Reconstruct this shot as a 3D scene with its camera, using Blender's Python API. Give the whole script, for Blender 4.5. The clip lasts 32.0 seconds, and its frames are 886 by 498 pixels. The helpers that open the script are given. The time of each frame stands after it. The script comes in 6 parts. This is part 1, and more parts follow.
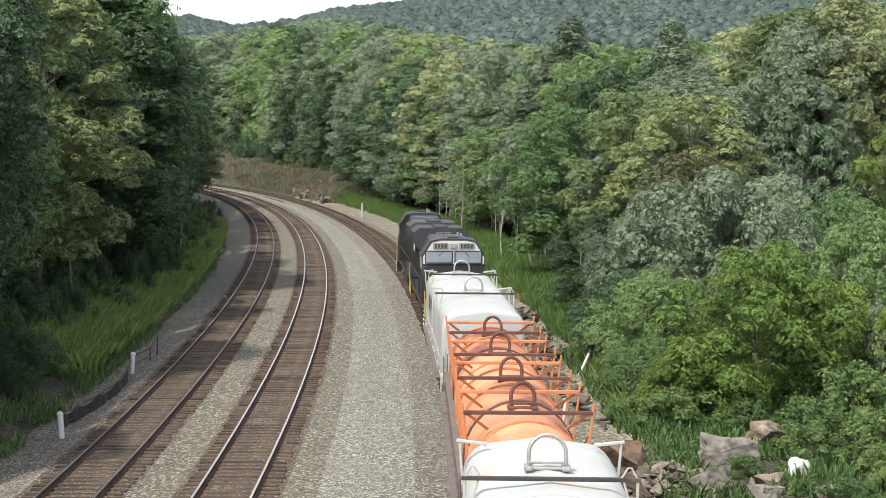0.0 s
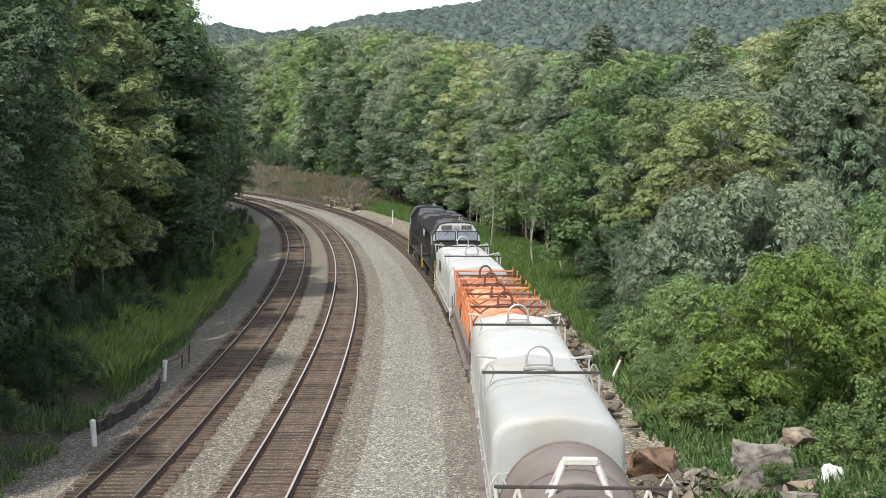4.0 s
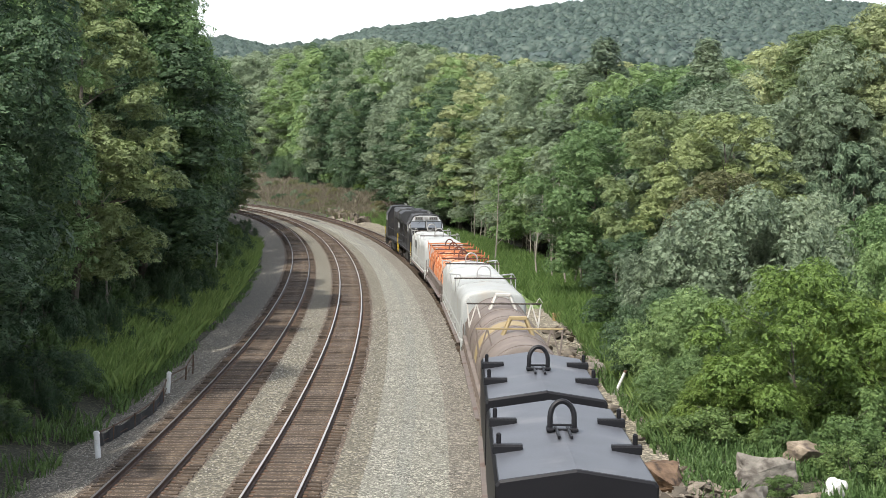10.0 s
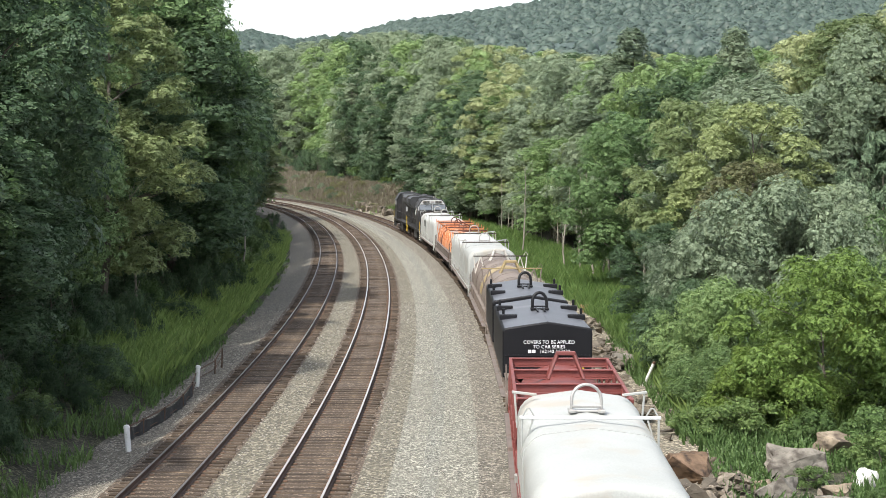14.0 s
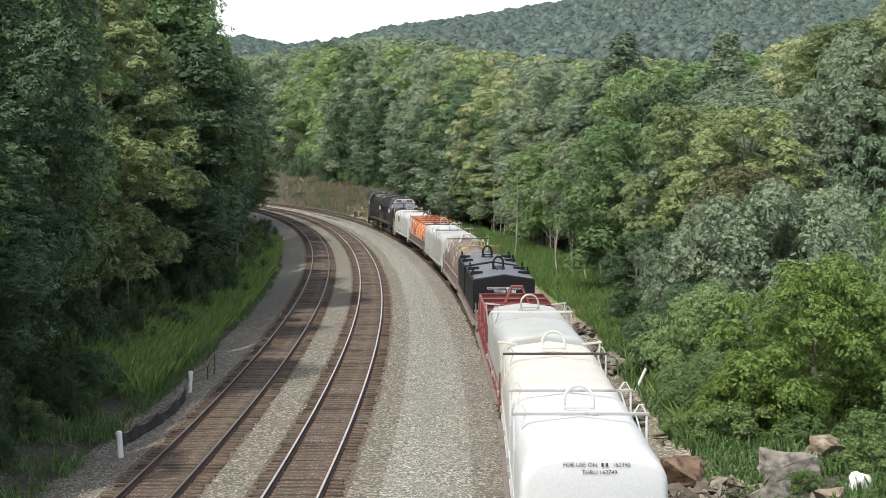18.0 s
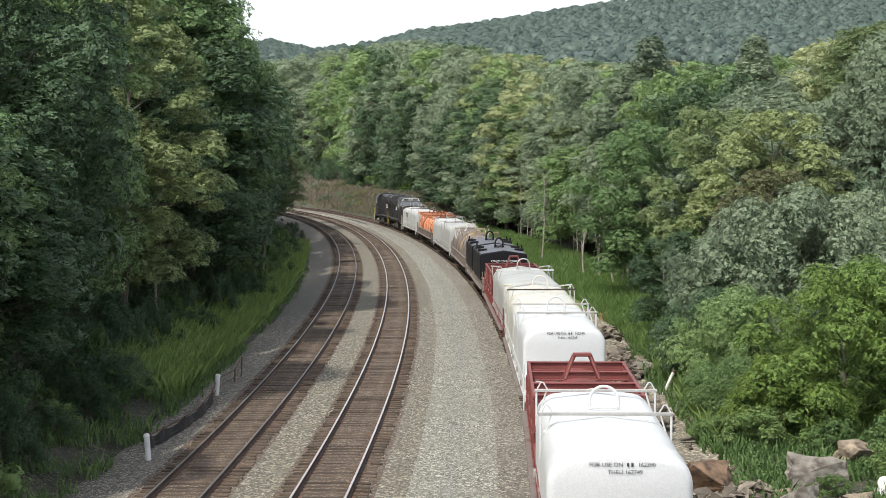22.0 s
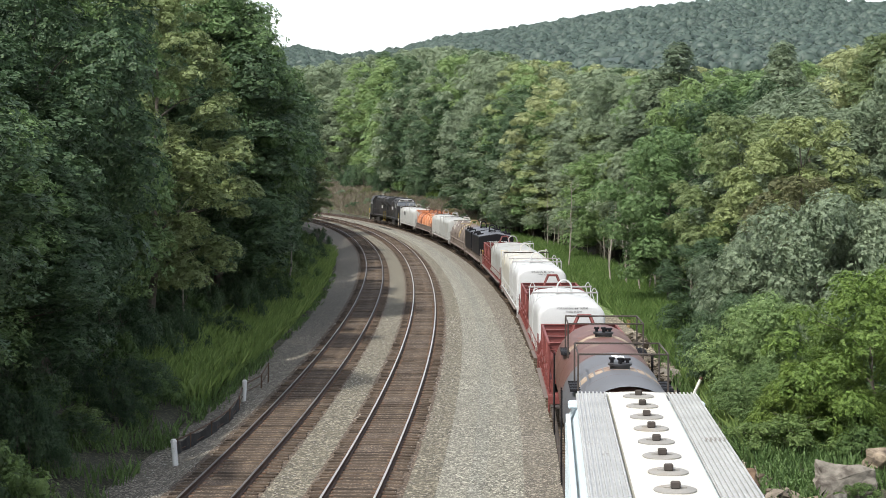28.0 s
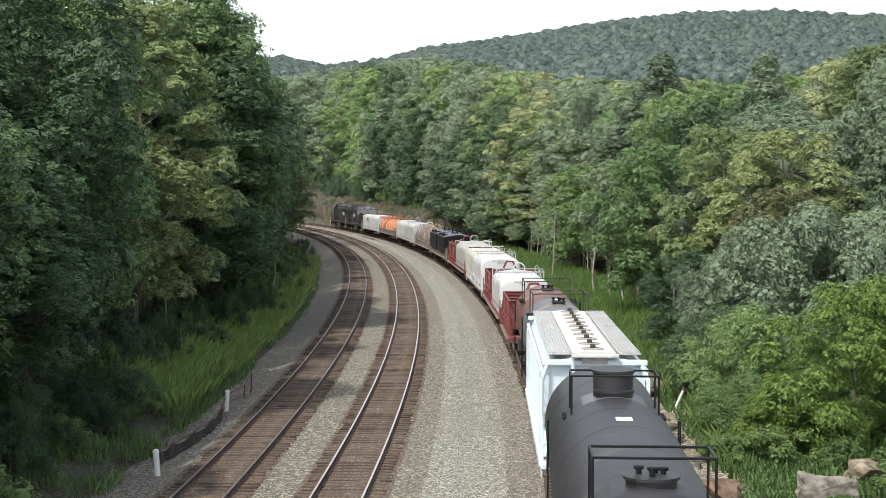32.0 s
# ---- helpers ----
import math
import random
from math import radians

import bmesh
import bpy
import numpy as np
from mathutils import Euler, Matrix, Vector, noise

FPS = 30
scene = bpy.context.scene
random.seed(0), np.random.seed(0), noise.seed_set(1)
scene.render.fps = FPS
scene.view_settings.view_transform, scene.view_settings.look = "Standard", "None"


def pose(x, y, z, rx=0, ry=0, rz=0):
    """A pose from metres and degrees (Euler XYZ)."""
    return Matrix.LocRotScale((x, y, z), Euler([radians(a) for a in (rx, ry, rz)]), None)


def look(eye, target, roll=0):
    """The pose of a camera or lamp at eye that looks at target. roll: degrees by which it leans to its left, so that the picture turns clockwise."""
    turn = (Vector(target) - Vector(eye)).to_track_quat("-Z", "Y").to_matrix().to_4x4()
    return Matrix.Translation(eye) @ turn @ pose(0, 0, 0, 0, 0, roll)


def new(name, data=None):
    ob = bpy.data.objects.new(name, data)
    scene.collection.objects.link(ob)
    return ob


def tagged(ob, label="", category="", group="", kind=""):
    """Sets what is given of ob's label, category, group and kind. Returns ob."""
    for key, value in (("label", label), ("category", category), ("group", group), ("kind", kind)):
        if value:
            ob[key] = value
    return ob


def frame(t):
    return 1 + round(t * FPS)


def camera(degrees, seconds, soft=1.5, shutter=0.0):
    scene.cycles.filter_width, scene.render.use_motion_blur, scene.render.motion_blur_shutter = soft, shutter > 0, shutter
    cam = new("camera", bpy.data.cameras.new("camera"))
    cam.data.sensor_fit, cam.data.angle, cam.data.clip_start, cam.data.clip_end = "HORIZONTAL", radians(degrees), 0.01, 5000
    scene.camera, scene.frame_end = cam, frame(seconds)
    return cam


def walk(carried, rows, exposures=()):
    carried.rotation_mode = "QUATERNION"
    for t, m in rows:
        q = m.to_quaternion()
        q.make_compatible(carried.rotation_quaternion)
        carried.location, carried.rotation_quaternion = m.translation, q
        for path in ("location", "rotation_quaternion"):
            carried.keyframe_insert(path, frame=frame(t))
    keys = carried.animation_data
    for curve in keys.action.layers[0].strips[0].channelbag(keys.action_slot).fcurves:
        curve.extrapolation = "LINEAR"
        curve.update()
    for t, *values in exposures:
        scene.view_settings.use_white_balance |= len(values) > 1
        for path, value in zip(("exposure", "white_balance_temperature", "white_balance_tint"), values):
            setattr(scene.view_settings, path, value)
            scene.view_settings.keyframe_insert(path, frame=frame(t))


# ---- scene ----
FOV = 31.287
EYE_Z = 9.155
cam = camera(FOV, 32.0, soft=0.7)
# seconds and the camera's turn, in degrees
PATH = [
    (0, 86.147, -0.574, -1.409), (0.5, 86.163, -0.392, -1.244), (1, 86.087, -0.562, -1.05), (1.5, 86.042, -0.628, -0.887),
    (2, 86.049, -0.673, -0.652), (2.5, 86.095, -0.642, -0.498), (4.5, 86.536, -0.21, -0.268), (5, 86.702, -0.186, -0.149),
    (5.5, 86.905, -0.128, -0.01), (6, 87.06, 0.017, -0.348), (6.5, 87.066, 0.154, -0.521), (7, 87.063, 0.133, -0.737),
    (7.5, 87.089, 0.059, -0.946), (8, 87.113, -0.044, -1.073), (8.5, 87.098, -0.104, -0.975), (9, 87.129, -0.286, -0.593),
    (9.5, 87.187, -0.251, -0.394), (10, 86.84, -0.416, -0.156), (10.5, 86.704, -0.522, 0.039), (11, 86.672, -0.619, 0.483),
    (11.5, 86.654, -0.507, 0.613), (12, 86.637, -0.423, 0.653), (12.5, 86.641, -0.299, 0.609), (13, 86.619, -0.162, 0.664),
    (13.5, 86.576, -0.087, 0.742), (14, 86.558, 0.035, 0.816), (14.5, 86.568, 0.191, 0.827), (16.5, 86.597, 0.299, 0.737),
    (17, 86.614, 0.35, 0.742), (17.5, 86.699, 0.293, 0.661), (18, 86.739, 0.166, 0.532), (18.5, 86.77, 0.004, 0.254),
    (19, 86.18, 0, -0.001), (19.5, 85.969, 0.024, 0.721), (20, 86.02, -0.196, 1.019), (20.5, 86.779, 0.025, 1.205),
    (21, 86.995, 0.092, 1.344), (21.5, 86.98, 0.039, 1.414), (22, 86.867, 0.17, 1.504), (22.5, 86.764, 0.253, 1.563),
    (23, 86.657, 0.139, 1.596), (23.5, 86.56, 0.095, 1.692), (24, 86.601, -0.055, 1.655), (24.5, 86.669, 0.052, 1.633),
    (25, 86.717, 0.26, 1.622), (25.5, 86.904, 0.499, 1.67), (27.5, 87.089, 0.222, 2.347), (28, 87.102, 0.124, 2.474),
    (28.5, 87.165, -0.143, 2.561), (29, 87.251, -0.373, 2.603), (29.5, 87.341, -0.314, 2.589), (30, 87.398, -0.181, 2.466),
    (30.5, 87.418, -0.492, 2.376), (31, 87.484, -0.347, 2.217), (31.5, 87.506, -0.165, 2.019), (32, 87.481, -0.072, 1.885),
]
walk(cam, [(t, pose(0, 0, EYE_Z, rx, ry, rz)) for t, rx, ry, rz in PATH], ((0.0, 0.88), (5.5, 0.87), (7.0, 0.93), (9.0, 0.98), (10.5, 1.02), (12.0, 1.13), (13.5, 1.14), (16.5, 0.92), (18.0, 0.85), (25.0, 0.83), (32.0, 0.89)))

# ---- light ----
SUN_AZ, SUN_EL = 222.0, 56.0  # azimuth clockwise from +y, elevation
world = bpy.data.worlds.new("sky")
scene.world = world
world.use_nodes = True
wn = world.node_tree.nodes
sky = wn.new("ShaderNodeTexSky")
sky.sky_type = "NISHITA"
sky.sun_disc = False
sky.sun_elevation, sky.sun_rotation = radians(SUN_EL), radians(SUN_AZ)
sky.altitude, sky.air_density, sky.dust_density, sky.ozone_density = 400, 1.0, 2.0, 0.6
wn["Background"].inputs["Strength"].default_value = 0.15
haze = wn.new("ShaderNodeHueSaturation")
haze.inputs["Saturation"].default_value, haze.inputs["Value"].default_value = 0.4, 1.1
world.node_tree.links.new(sky.outputs["Color"], haze.inputs["Color"])
world.node_tree.links.new(haze.outputs["Color"], wn["Background"].inputs["Color"])
sun = new("sun", bpy.data.lights.new("sun", "SUN"))
sun.data.energy, sun.data.angle, sun.data.color = 2.6, radians(2.0), (1.0, 0.95, 0.87)
sv = Vector((math.sin(radians(SUN_AZ)) * math.cos(radians(SUN_EL)), math.cos(radians(SUN_AZ)) * math.cos(radians(SUN_EL)), math.sin(radians(SUN_EL))))
sun.matrix_world = look(sv * 300, (0, 0, 0))


# ---- materials ----
def mat(name, rgb, rough=0.7, metal=0.0, var=0.25, scale=3.0, fine=40.0, bump=0.3, dirt=None, dirt_amount=0.0, dirt_scale=1.2, spec=0.5, obj=0.0, stretch=(1, 1, 1)):
    """A surface with two scales of variation, patches of dirt or rust, and fine relief."""
    m = bpy.data.materials.new(name)
    m.use_nodes = True
    n, l = m.node_tree.nodes, m.node_tree.links
    p = n["Principled BSDF"]
    p.inputs["Roughness"].default_value, p.inputs["Metallic"].default_value = rough, metal
    p.inputs["Specular IOR Level"].default_value = spec
    co = n.new("ShaderNodeTexCoord")
    mp = n.new("ShaderNodeMapping")
    mp.inputs["Scale"].default_value = stretch
    l.new(co.outputs["Object"], mp.inputs["Vector"])

    def tex(sc, detail=4):
        t = n.new("ShaderNodeTexNoise")
        t.inputs["Scale"].default_value, t.inputs["Detail"].default_value = sc, detail
        l.new(mp.outputs["Vector"], t.inputs["Vector"])
        return t.outputs["Fac"]

    def mix(fac, a, b, kind="MIX"):
        x = n.new("ShaderNodeMix")
        x.data_type, x.blend_type = "RGBA", kind
        for sock, v in ((x.inputs[0], fac), (x.inputs[6], a), (x.inputs[7], b)):
            if isinstance(v, bpy.types.NodeSocket):
                l.new(v, sock)
            else:
                sock.default_value = v if isinstance(v, float) else (*v, 1)
        return x.outputs[2]

    def ramp(v, lo, hi):
        r = n.new("ShaderNodeMapRange")
        r.inputs[1].default_value, r.inputs[2].default_value = lo, hi
        l.new(v, r.inputs[0])
        return r.outputs[0]

    lo, hi = [c * (1 - var) for c in rgb], [min(1, c * (1 + var)) for c in rgb]
    col = mix(ramp(tex(scale), 0.3, 0.7), lo, hi)
    f = tex(fine, 2)
    col = mix(ramp(f, 0.25, 0.75), mix(0.35 * (1 if var else 0), col, [c * 0.55 for c in rgb]), col)
    if dirt:
        col = mix(ramp(tex(dirt_scale, 6), 0.72 - dirt_amount * 0.5, 0.82 - dirt_amount * 0.4), col, dirt)
    if obj:
        oi = n.new("ShaderNodeObjectInfo")
        hs = n.new("ShaderNodeHueSaturation")
        v = n.new("ShaderNodeMapRange")
        v.inputs[3].default_value, v.inputs[4].default_value = 1 - obj, 1 + obj
        l.new(oi.outputs["Random"], v.inputs[0])
        l.new(v.outputs[0], hs.inputs["Value"])
        l.new(col, hs.inputs["Color"])
        col = hs.outputs[0]
    l.new(col, p.inputs["Base Color"])
    if bump:
        b = n.new("ShaderNodeBump")
        b.inputs["Strength"].default_value, b.inputs["Distance"].default_value = bump, 0.02
        l.new(f, b.inputs["Height"])
        l.new(b.outputs["Normal"], p.inputs["Normal"])
    return m


def leaf_mat(name, rgb, tips, trans=0.35, fine=8.0, own=0.2, cut=0.0):
    """Foliage: every leaf its own shade, every plant its own hue, some light coming through.
    With cut, a blade is a spray of small leaves with gaps between them."""
    m = bpy.data.materials.new(name)
    m.use_nodes = True
    n, l = m.node_tree.nodes, m.node_tree.links
    p, out = n["Principled BSDF"], n["Material Output"]
    p.inputs["Roughness"].default_value = 0.5
    p.inputs["Specular IOR Level"].default_value = 0.4
    geo, oi, co, vo = n.new("ShaderNodeNewGeometry"), n.new("ShaderNodeObjectInfo"), n.new("ShaderNodeTexCoord"), n.new("ShaderNodeTexVoronoi")
    vo.inputs["Scale"].default_value = fine
    l.new(co.outputs["Object"], vo.inputs["Vector"])
    sep, av = n.new("ShaderNodeSeparateColor"), n.new("ShaderNodeMix")
    l.new(vo.outputs["Color"], sep.inputs[0])
    av.inputs[0].default_value = own
    l.new(geo.outputs["Random Per Island"], av.inputs[2])
    l.new(sep.outputs[0], av.inputs[3])
    cr = n.new("ShaderNodeValToRGB")
    e = cr.color_ramp.elements
    e[0].position, e[1].position = 0.12, 0.92
    e[0].color, e[1].color = (*[c * 0.72 for c in rgb], 1), (*[0.35 * c + 0.65 * d for c, d in zip(rgb, tips)], 1)
    mid = e.new(0.55)
    mid.color = (*rgb, 1)
    l.new(av.outputs[0], cr.inputs[0])
    hs = n.new("ShaderNodeHueSaturation")
    a, b = n.new("ShaderNodeMapRange"), n.new("ShaderNodeMapRange")
    a.inputs[3].default_value, a.inputs[4].default_value = 0.485, 0.513
    b.inputs[3].default_value, b.inputs[4].default_value = 1.3, 0.8
    l.new(oi.outputs["Random"], a.inputs[0])
    l.new(oi.outputs["Random"], b.inputs[0])
    l.new(a.outputs[0], hs.inputs["Hue"])
    l.new(b.outputs[0], hs.inputs["Value"])
    bu = n.new("ShaderNodeBump")
    bu.inputs["Strength"].default_value, bu.inputs["Distance"].default_value = 0.6, 0.1
    l.new(vo.outputs["Distance"], bu.inputs["Height"])
    l.new(bu.outputs["Normal"], p.inputs["Normal"])
    l.new(cr.outputs[0], hs.inputs["Color"])
    l.new(hs.outputs[0], p.inputs["Base Color"])
    t = n.new("ShaderNodeBsdfTranslucent")
    l.new(hs.outputs[0], t.inputs["Color"])
    x = n.new("ShaderNodeMixShader")
    x.inputs[0].default_value = trans
    l.new(p.outputs[0], x.inputs[1])
    l.new(t.outputs[0], x.inputs[2])
    last = x.outputs[0]
    if cut:
        gap, thin, y = n.new("ShaderNodeMath"), n.new("ShaderNodeBsdfTransparent"), n.new("ShaderNodeMixShader")
        gap.operation = "GREATER_THAN"
        gap.inputs[1].default_value = cut
        l.new(vo.outputs["Distance"], gap.inputs[0])
        l.new(gap.outputs[0], y.inputs[0])
        l.new(last, y.inputs[1])
        l.new(thin.outputs[0], y.inputs[2])
        last = y.outputs[0]
    l.new(last, out.inputs["Surface"])
    return m


def gravel_mat(name, stones, fines, scale, bump=0.6, rust=0.0):
    """Broken stone: cells of their own grey with dark joints, and patches of fines."""
    m = bpy.data.materials.new(name)
    m.use_nodes = True
    n, l = m.node_tree.nodes, m.node_tree.links
    p = n["Principled BSDF"]
    p.inputs["Roughness"].default_value = 0.9
    co = n.new("ShaderNodeTexCoord")
    v = n.new("ShaderNodeTexVoronoi")
    v.inputs["Scale"].default_value = scale
    l.new(co.outputs["Object"], v.inputs["Vector"])
    cr = n.new("ShaderNodeValToRGB")
    e = cr.color_ramp.elements
    e[0].color, e[1].color = (*[c * 0.38 for c in stones], 1), (*[min(1, c * 2.6) for c in stones], 1)
    e[0].position, e[1].position = 0.1, 0.95
    mid = e.new(0.7)
    mid.color = (*stones, 1)
    sep = n.new("ShaderNodeSeparateColor")
    l.new(v.outputs["Color"], sep.inputs[0])
    l.new(sep.outputs[0], cr.inputs[0])
    no = n.new("ShaderNodeTexNoise")
    no.inputs["Scale"].default_value, no.inputs["Detail"].default_value = 0.35, 5
    l.new(co.outputs["Object"], no.inputs["Vector"])
    r = n.new("ShaderNodeMapRange")
    r.inputs[1].default_value, r.inputs[2].default_value = 0.4, 0.65
    r.inputs[4].default_value = 0.4
    l.new(no.outputs["Fac"], r.inputs[0])
    x = n.new("ShaderNodeMix")
    x.data_type = "RGBA"
    l.new(r.outputs[0], x.inputs[0])
    l.new(cr.outputs[0], x.inputs[6])
    x.inputs[7].default_value = (*fines, 1)
    l.new(x.outputs[2], p.inputs["Base Color"])
    b = n.new("ShaderNodeBump")
    b.inputs["Strength"].default_value, b.inputs["Distance"].default_value = bump, 0.04
    l.new(v.outputs["Distance"], b.inputs["Height"])
    b.invert = True
    l.new(b.outputs["Normal"], p.inputs["Normal"])
    return m


M_BALLAST = gravel_mat("ballast_grey", (0.145, 0.133, 0.1), (0.124, 0.11, 0.078), 14)
M_FINES = gravel_mat("gravel_fine_grey", (0.205, 0.2, 0.165), (0.178, 0.173, 0.14), 18, 0.6)
M_RUSTBED = gravel_mat("ballast_rusty", (0.098, 0.074, 0.054), (0.084, 0.06, 0.04), 20)
M_DARKBED = gravel_mat("ballast_sooty", (0.165, 0.15, 0.122), (0.13, 0.116, 0.09), 15)
M_EARTH = gravel_mat("forest_floor", (0.05, 0.048, 0.029), (0.04, 0.046, 0.022), 11, 0.8)
M_BANK = gravel_mat("stony_bank", (0.185, 0.163, 0.122), (0.14, 0.125, 0.082), 11, 0.9)
M_TURF = gravel_mat("grassy_ground", (0.11, 0.165, 0.05), (0.13, 0.17, 0.065), 8, 0.8)
M_TIE = mat("tie_wood", (0.076, 0.057, 0.042), 0.9, 0, 0.4, 1.5, 18, 0.6, (0.17, 0.13, 0.09), 0.35, 2.0, 0.2, 0.4, (1, 6, 6))
M_RAILSIDE = mat("rail_rust", (0.085, 0.052, 0.038), 0.75, 0.3, 0.3, 2, 30, 0.3)
M_RAILHEAD = mat("rail_polished", (0.7, 0.67, 0.62), 0.42, 0.85, 0.1, 3, 30, 0.05)
# much darker head steel than rail_polished, for the two outer tracks
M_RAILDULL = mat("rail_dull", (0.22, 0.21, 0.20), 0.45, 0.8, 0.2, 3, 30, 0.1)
M_PLATE = mat("tie_plate_rust", (0.13, 0.075, 0.045), 0.85, 0.2, 0.3, 4, 40, 0.3)
M_BARK = mat("bark_grey", (0.13, 0.11, 0.09), 0.9, 0, 0.35, 3, 25, 0.6, (0.2, 0.2, 0.17), 0.2, 2)
M_PALEBARK = mat("bark_pale", (0.33, 0.30, 0.25), 0.85, 0, 0.3, 3, 25, 0.4, (0.12, 0.10, 0.08), 0.3, 3)
M_ROCK = mat("boulder_tan", (0.27, 0.22, 0.16), 0.9, 0, 0.5, 1.6, 10, 1.0, (0.09, 0.07, 0.055), 0.5, 2.4, 0.3, 0.0, (1, 1, 1.7))
M_ROCKGREY = mat("boulder_grey", (0.21, 0.192, 0.162), 0.9, 0, 0.5, 1.6, 10, 1.0, (0.07, 0.06, 0.05), 0.5, 2.4, 0.3, 0.0, (1, 1, 1.7))
M_ROCKBROWN = mat("boulder_brown", (0.19, 0.125, 0.08), 0.9, 0, 0.5, 1.6, 10, 1.0, (0.06, 0.042, 0.032), 0.5, 2.4, 0.3, 0.0, (1, 1, 1.7))
M_SHALE = mat("shale_dark", (0.15, 0.128, 0.1), 0.9, 0, 0.35, 2, 20, 0.6, None, 0, 1, 0.3, 0.5)
M_WHITEROCK = mat("rock_white", (0.62, 0.61, 0.58), 0.8, 0, 0.15, 2, 14, 0.6, (0.3, 0.29, 0.25), 0.2, 3)
M_POST = mat("post_white", (0.72, 0.72, 0.70), 0.5, 0, 0.08, 3, 30, 0.1, (0.3, 0.27, 0.22), 0.2, 5)
M_BOXYELLOW = mat("crate_ochre", (0.34, 0.25, 0.11), 0.6, 0, 0.25, 3, 20, 0.2, (0.3, 0.25, 0.18), 0.3, 3)
M_STAKE = mat("rusty_stake", (0.12, 0.075, 0.05), 0.85, 0.2, 0.3, 4, 30, 0.3)
# blue raised in the mid, dark, yellow and grey greens to stand for haze
L_MID = leaf_mat("leaves_mid_green", (0.153, 0.244, 0.090), (0.326, 0.440, 0.184), fine=10.0, own=0.5, cut=0.56)
# a dark green lowered further, so that woodland shade is partly in the colour
L_DARK_SHADE = leaf_mat("leaves_dark_green_shaded", (0.066, 0.118, 0.056), (0.150, 0.220, 0.095), fine=10.0, own=0.5, cut=0.56)
L_OLIVE = leaf_mat("leaves_olive", (0.191, 0.247, 0.100), (0.326, 0.392, 0.183), fine=10.0, own=0.5, cut=0.56)
L_BRIGHT = leaf_mat("leaves_bright_green", (0.142, 0.222, 0.044), (0.262, 0.354, 0.083), 0.25, fine=13.0, own=0.45, cut=0.58)
L_YELLOW = leaf_mat("leaves_yellow_green", (0.242, 0.285, 0.132), (0.435, 0.479, 0.251), fine=10.0, own=0.5, cut=0.56)
L_GREY = leaf_mat("leaves_grey_green", (0.172, 0.228, 0.138), (0.302, 0.365, 0.241), fine=10.0, own=0.5, cut=0.56)
L_PINE = leaf_mat("needles_blue_green", (0.096, 0.152, 0.085), (0.197, 0.267, 0.156), 0.15)
L_BROWN = leaf_mat("leaves_browning", (0.175, 0.180, 0.082), (0.284, 0.268, 0.125), fine=10.0, own=0.5, cut=0.56)
# green shifted to dull blue: distance haze put into the leaf colour
L_FAR_HAZE = leaf_mat("leaves_hillside_hazed", (0.08, 0.12, 0.098), (0.115, 0.156, 0.122), 0.25, 0.075, 0.6)
L_GRASS = leaf_mat("grass_green", (0.185, 0.285, 0.085), (0.33, 0.43, 0.15), 0.55, 1.2)
L_DRY = leaf_mat("grass_dry", (0.185, 0.162, 0.115), (0.29, 0.26, 0.19), 0.3, 1.2)
L_WEED = leaf_mat("weeds_green", (0.120, 0.198, 0.060), (0.215, 0.309, 0.108), 0.3, 12.0)


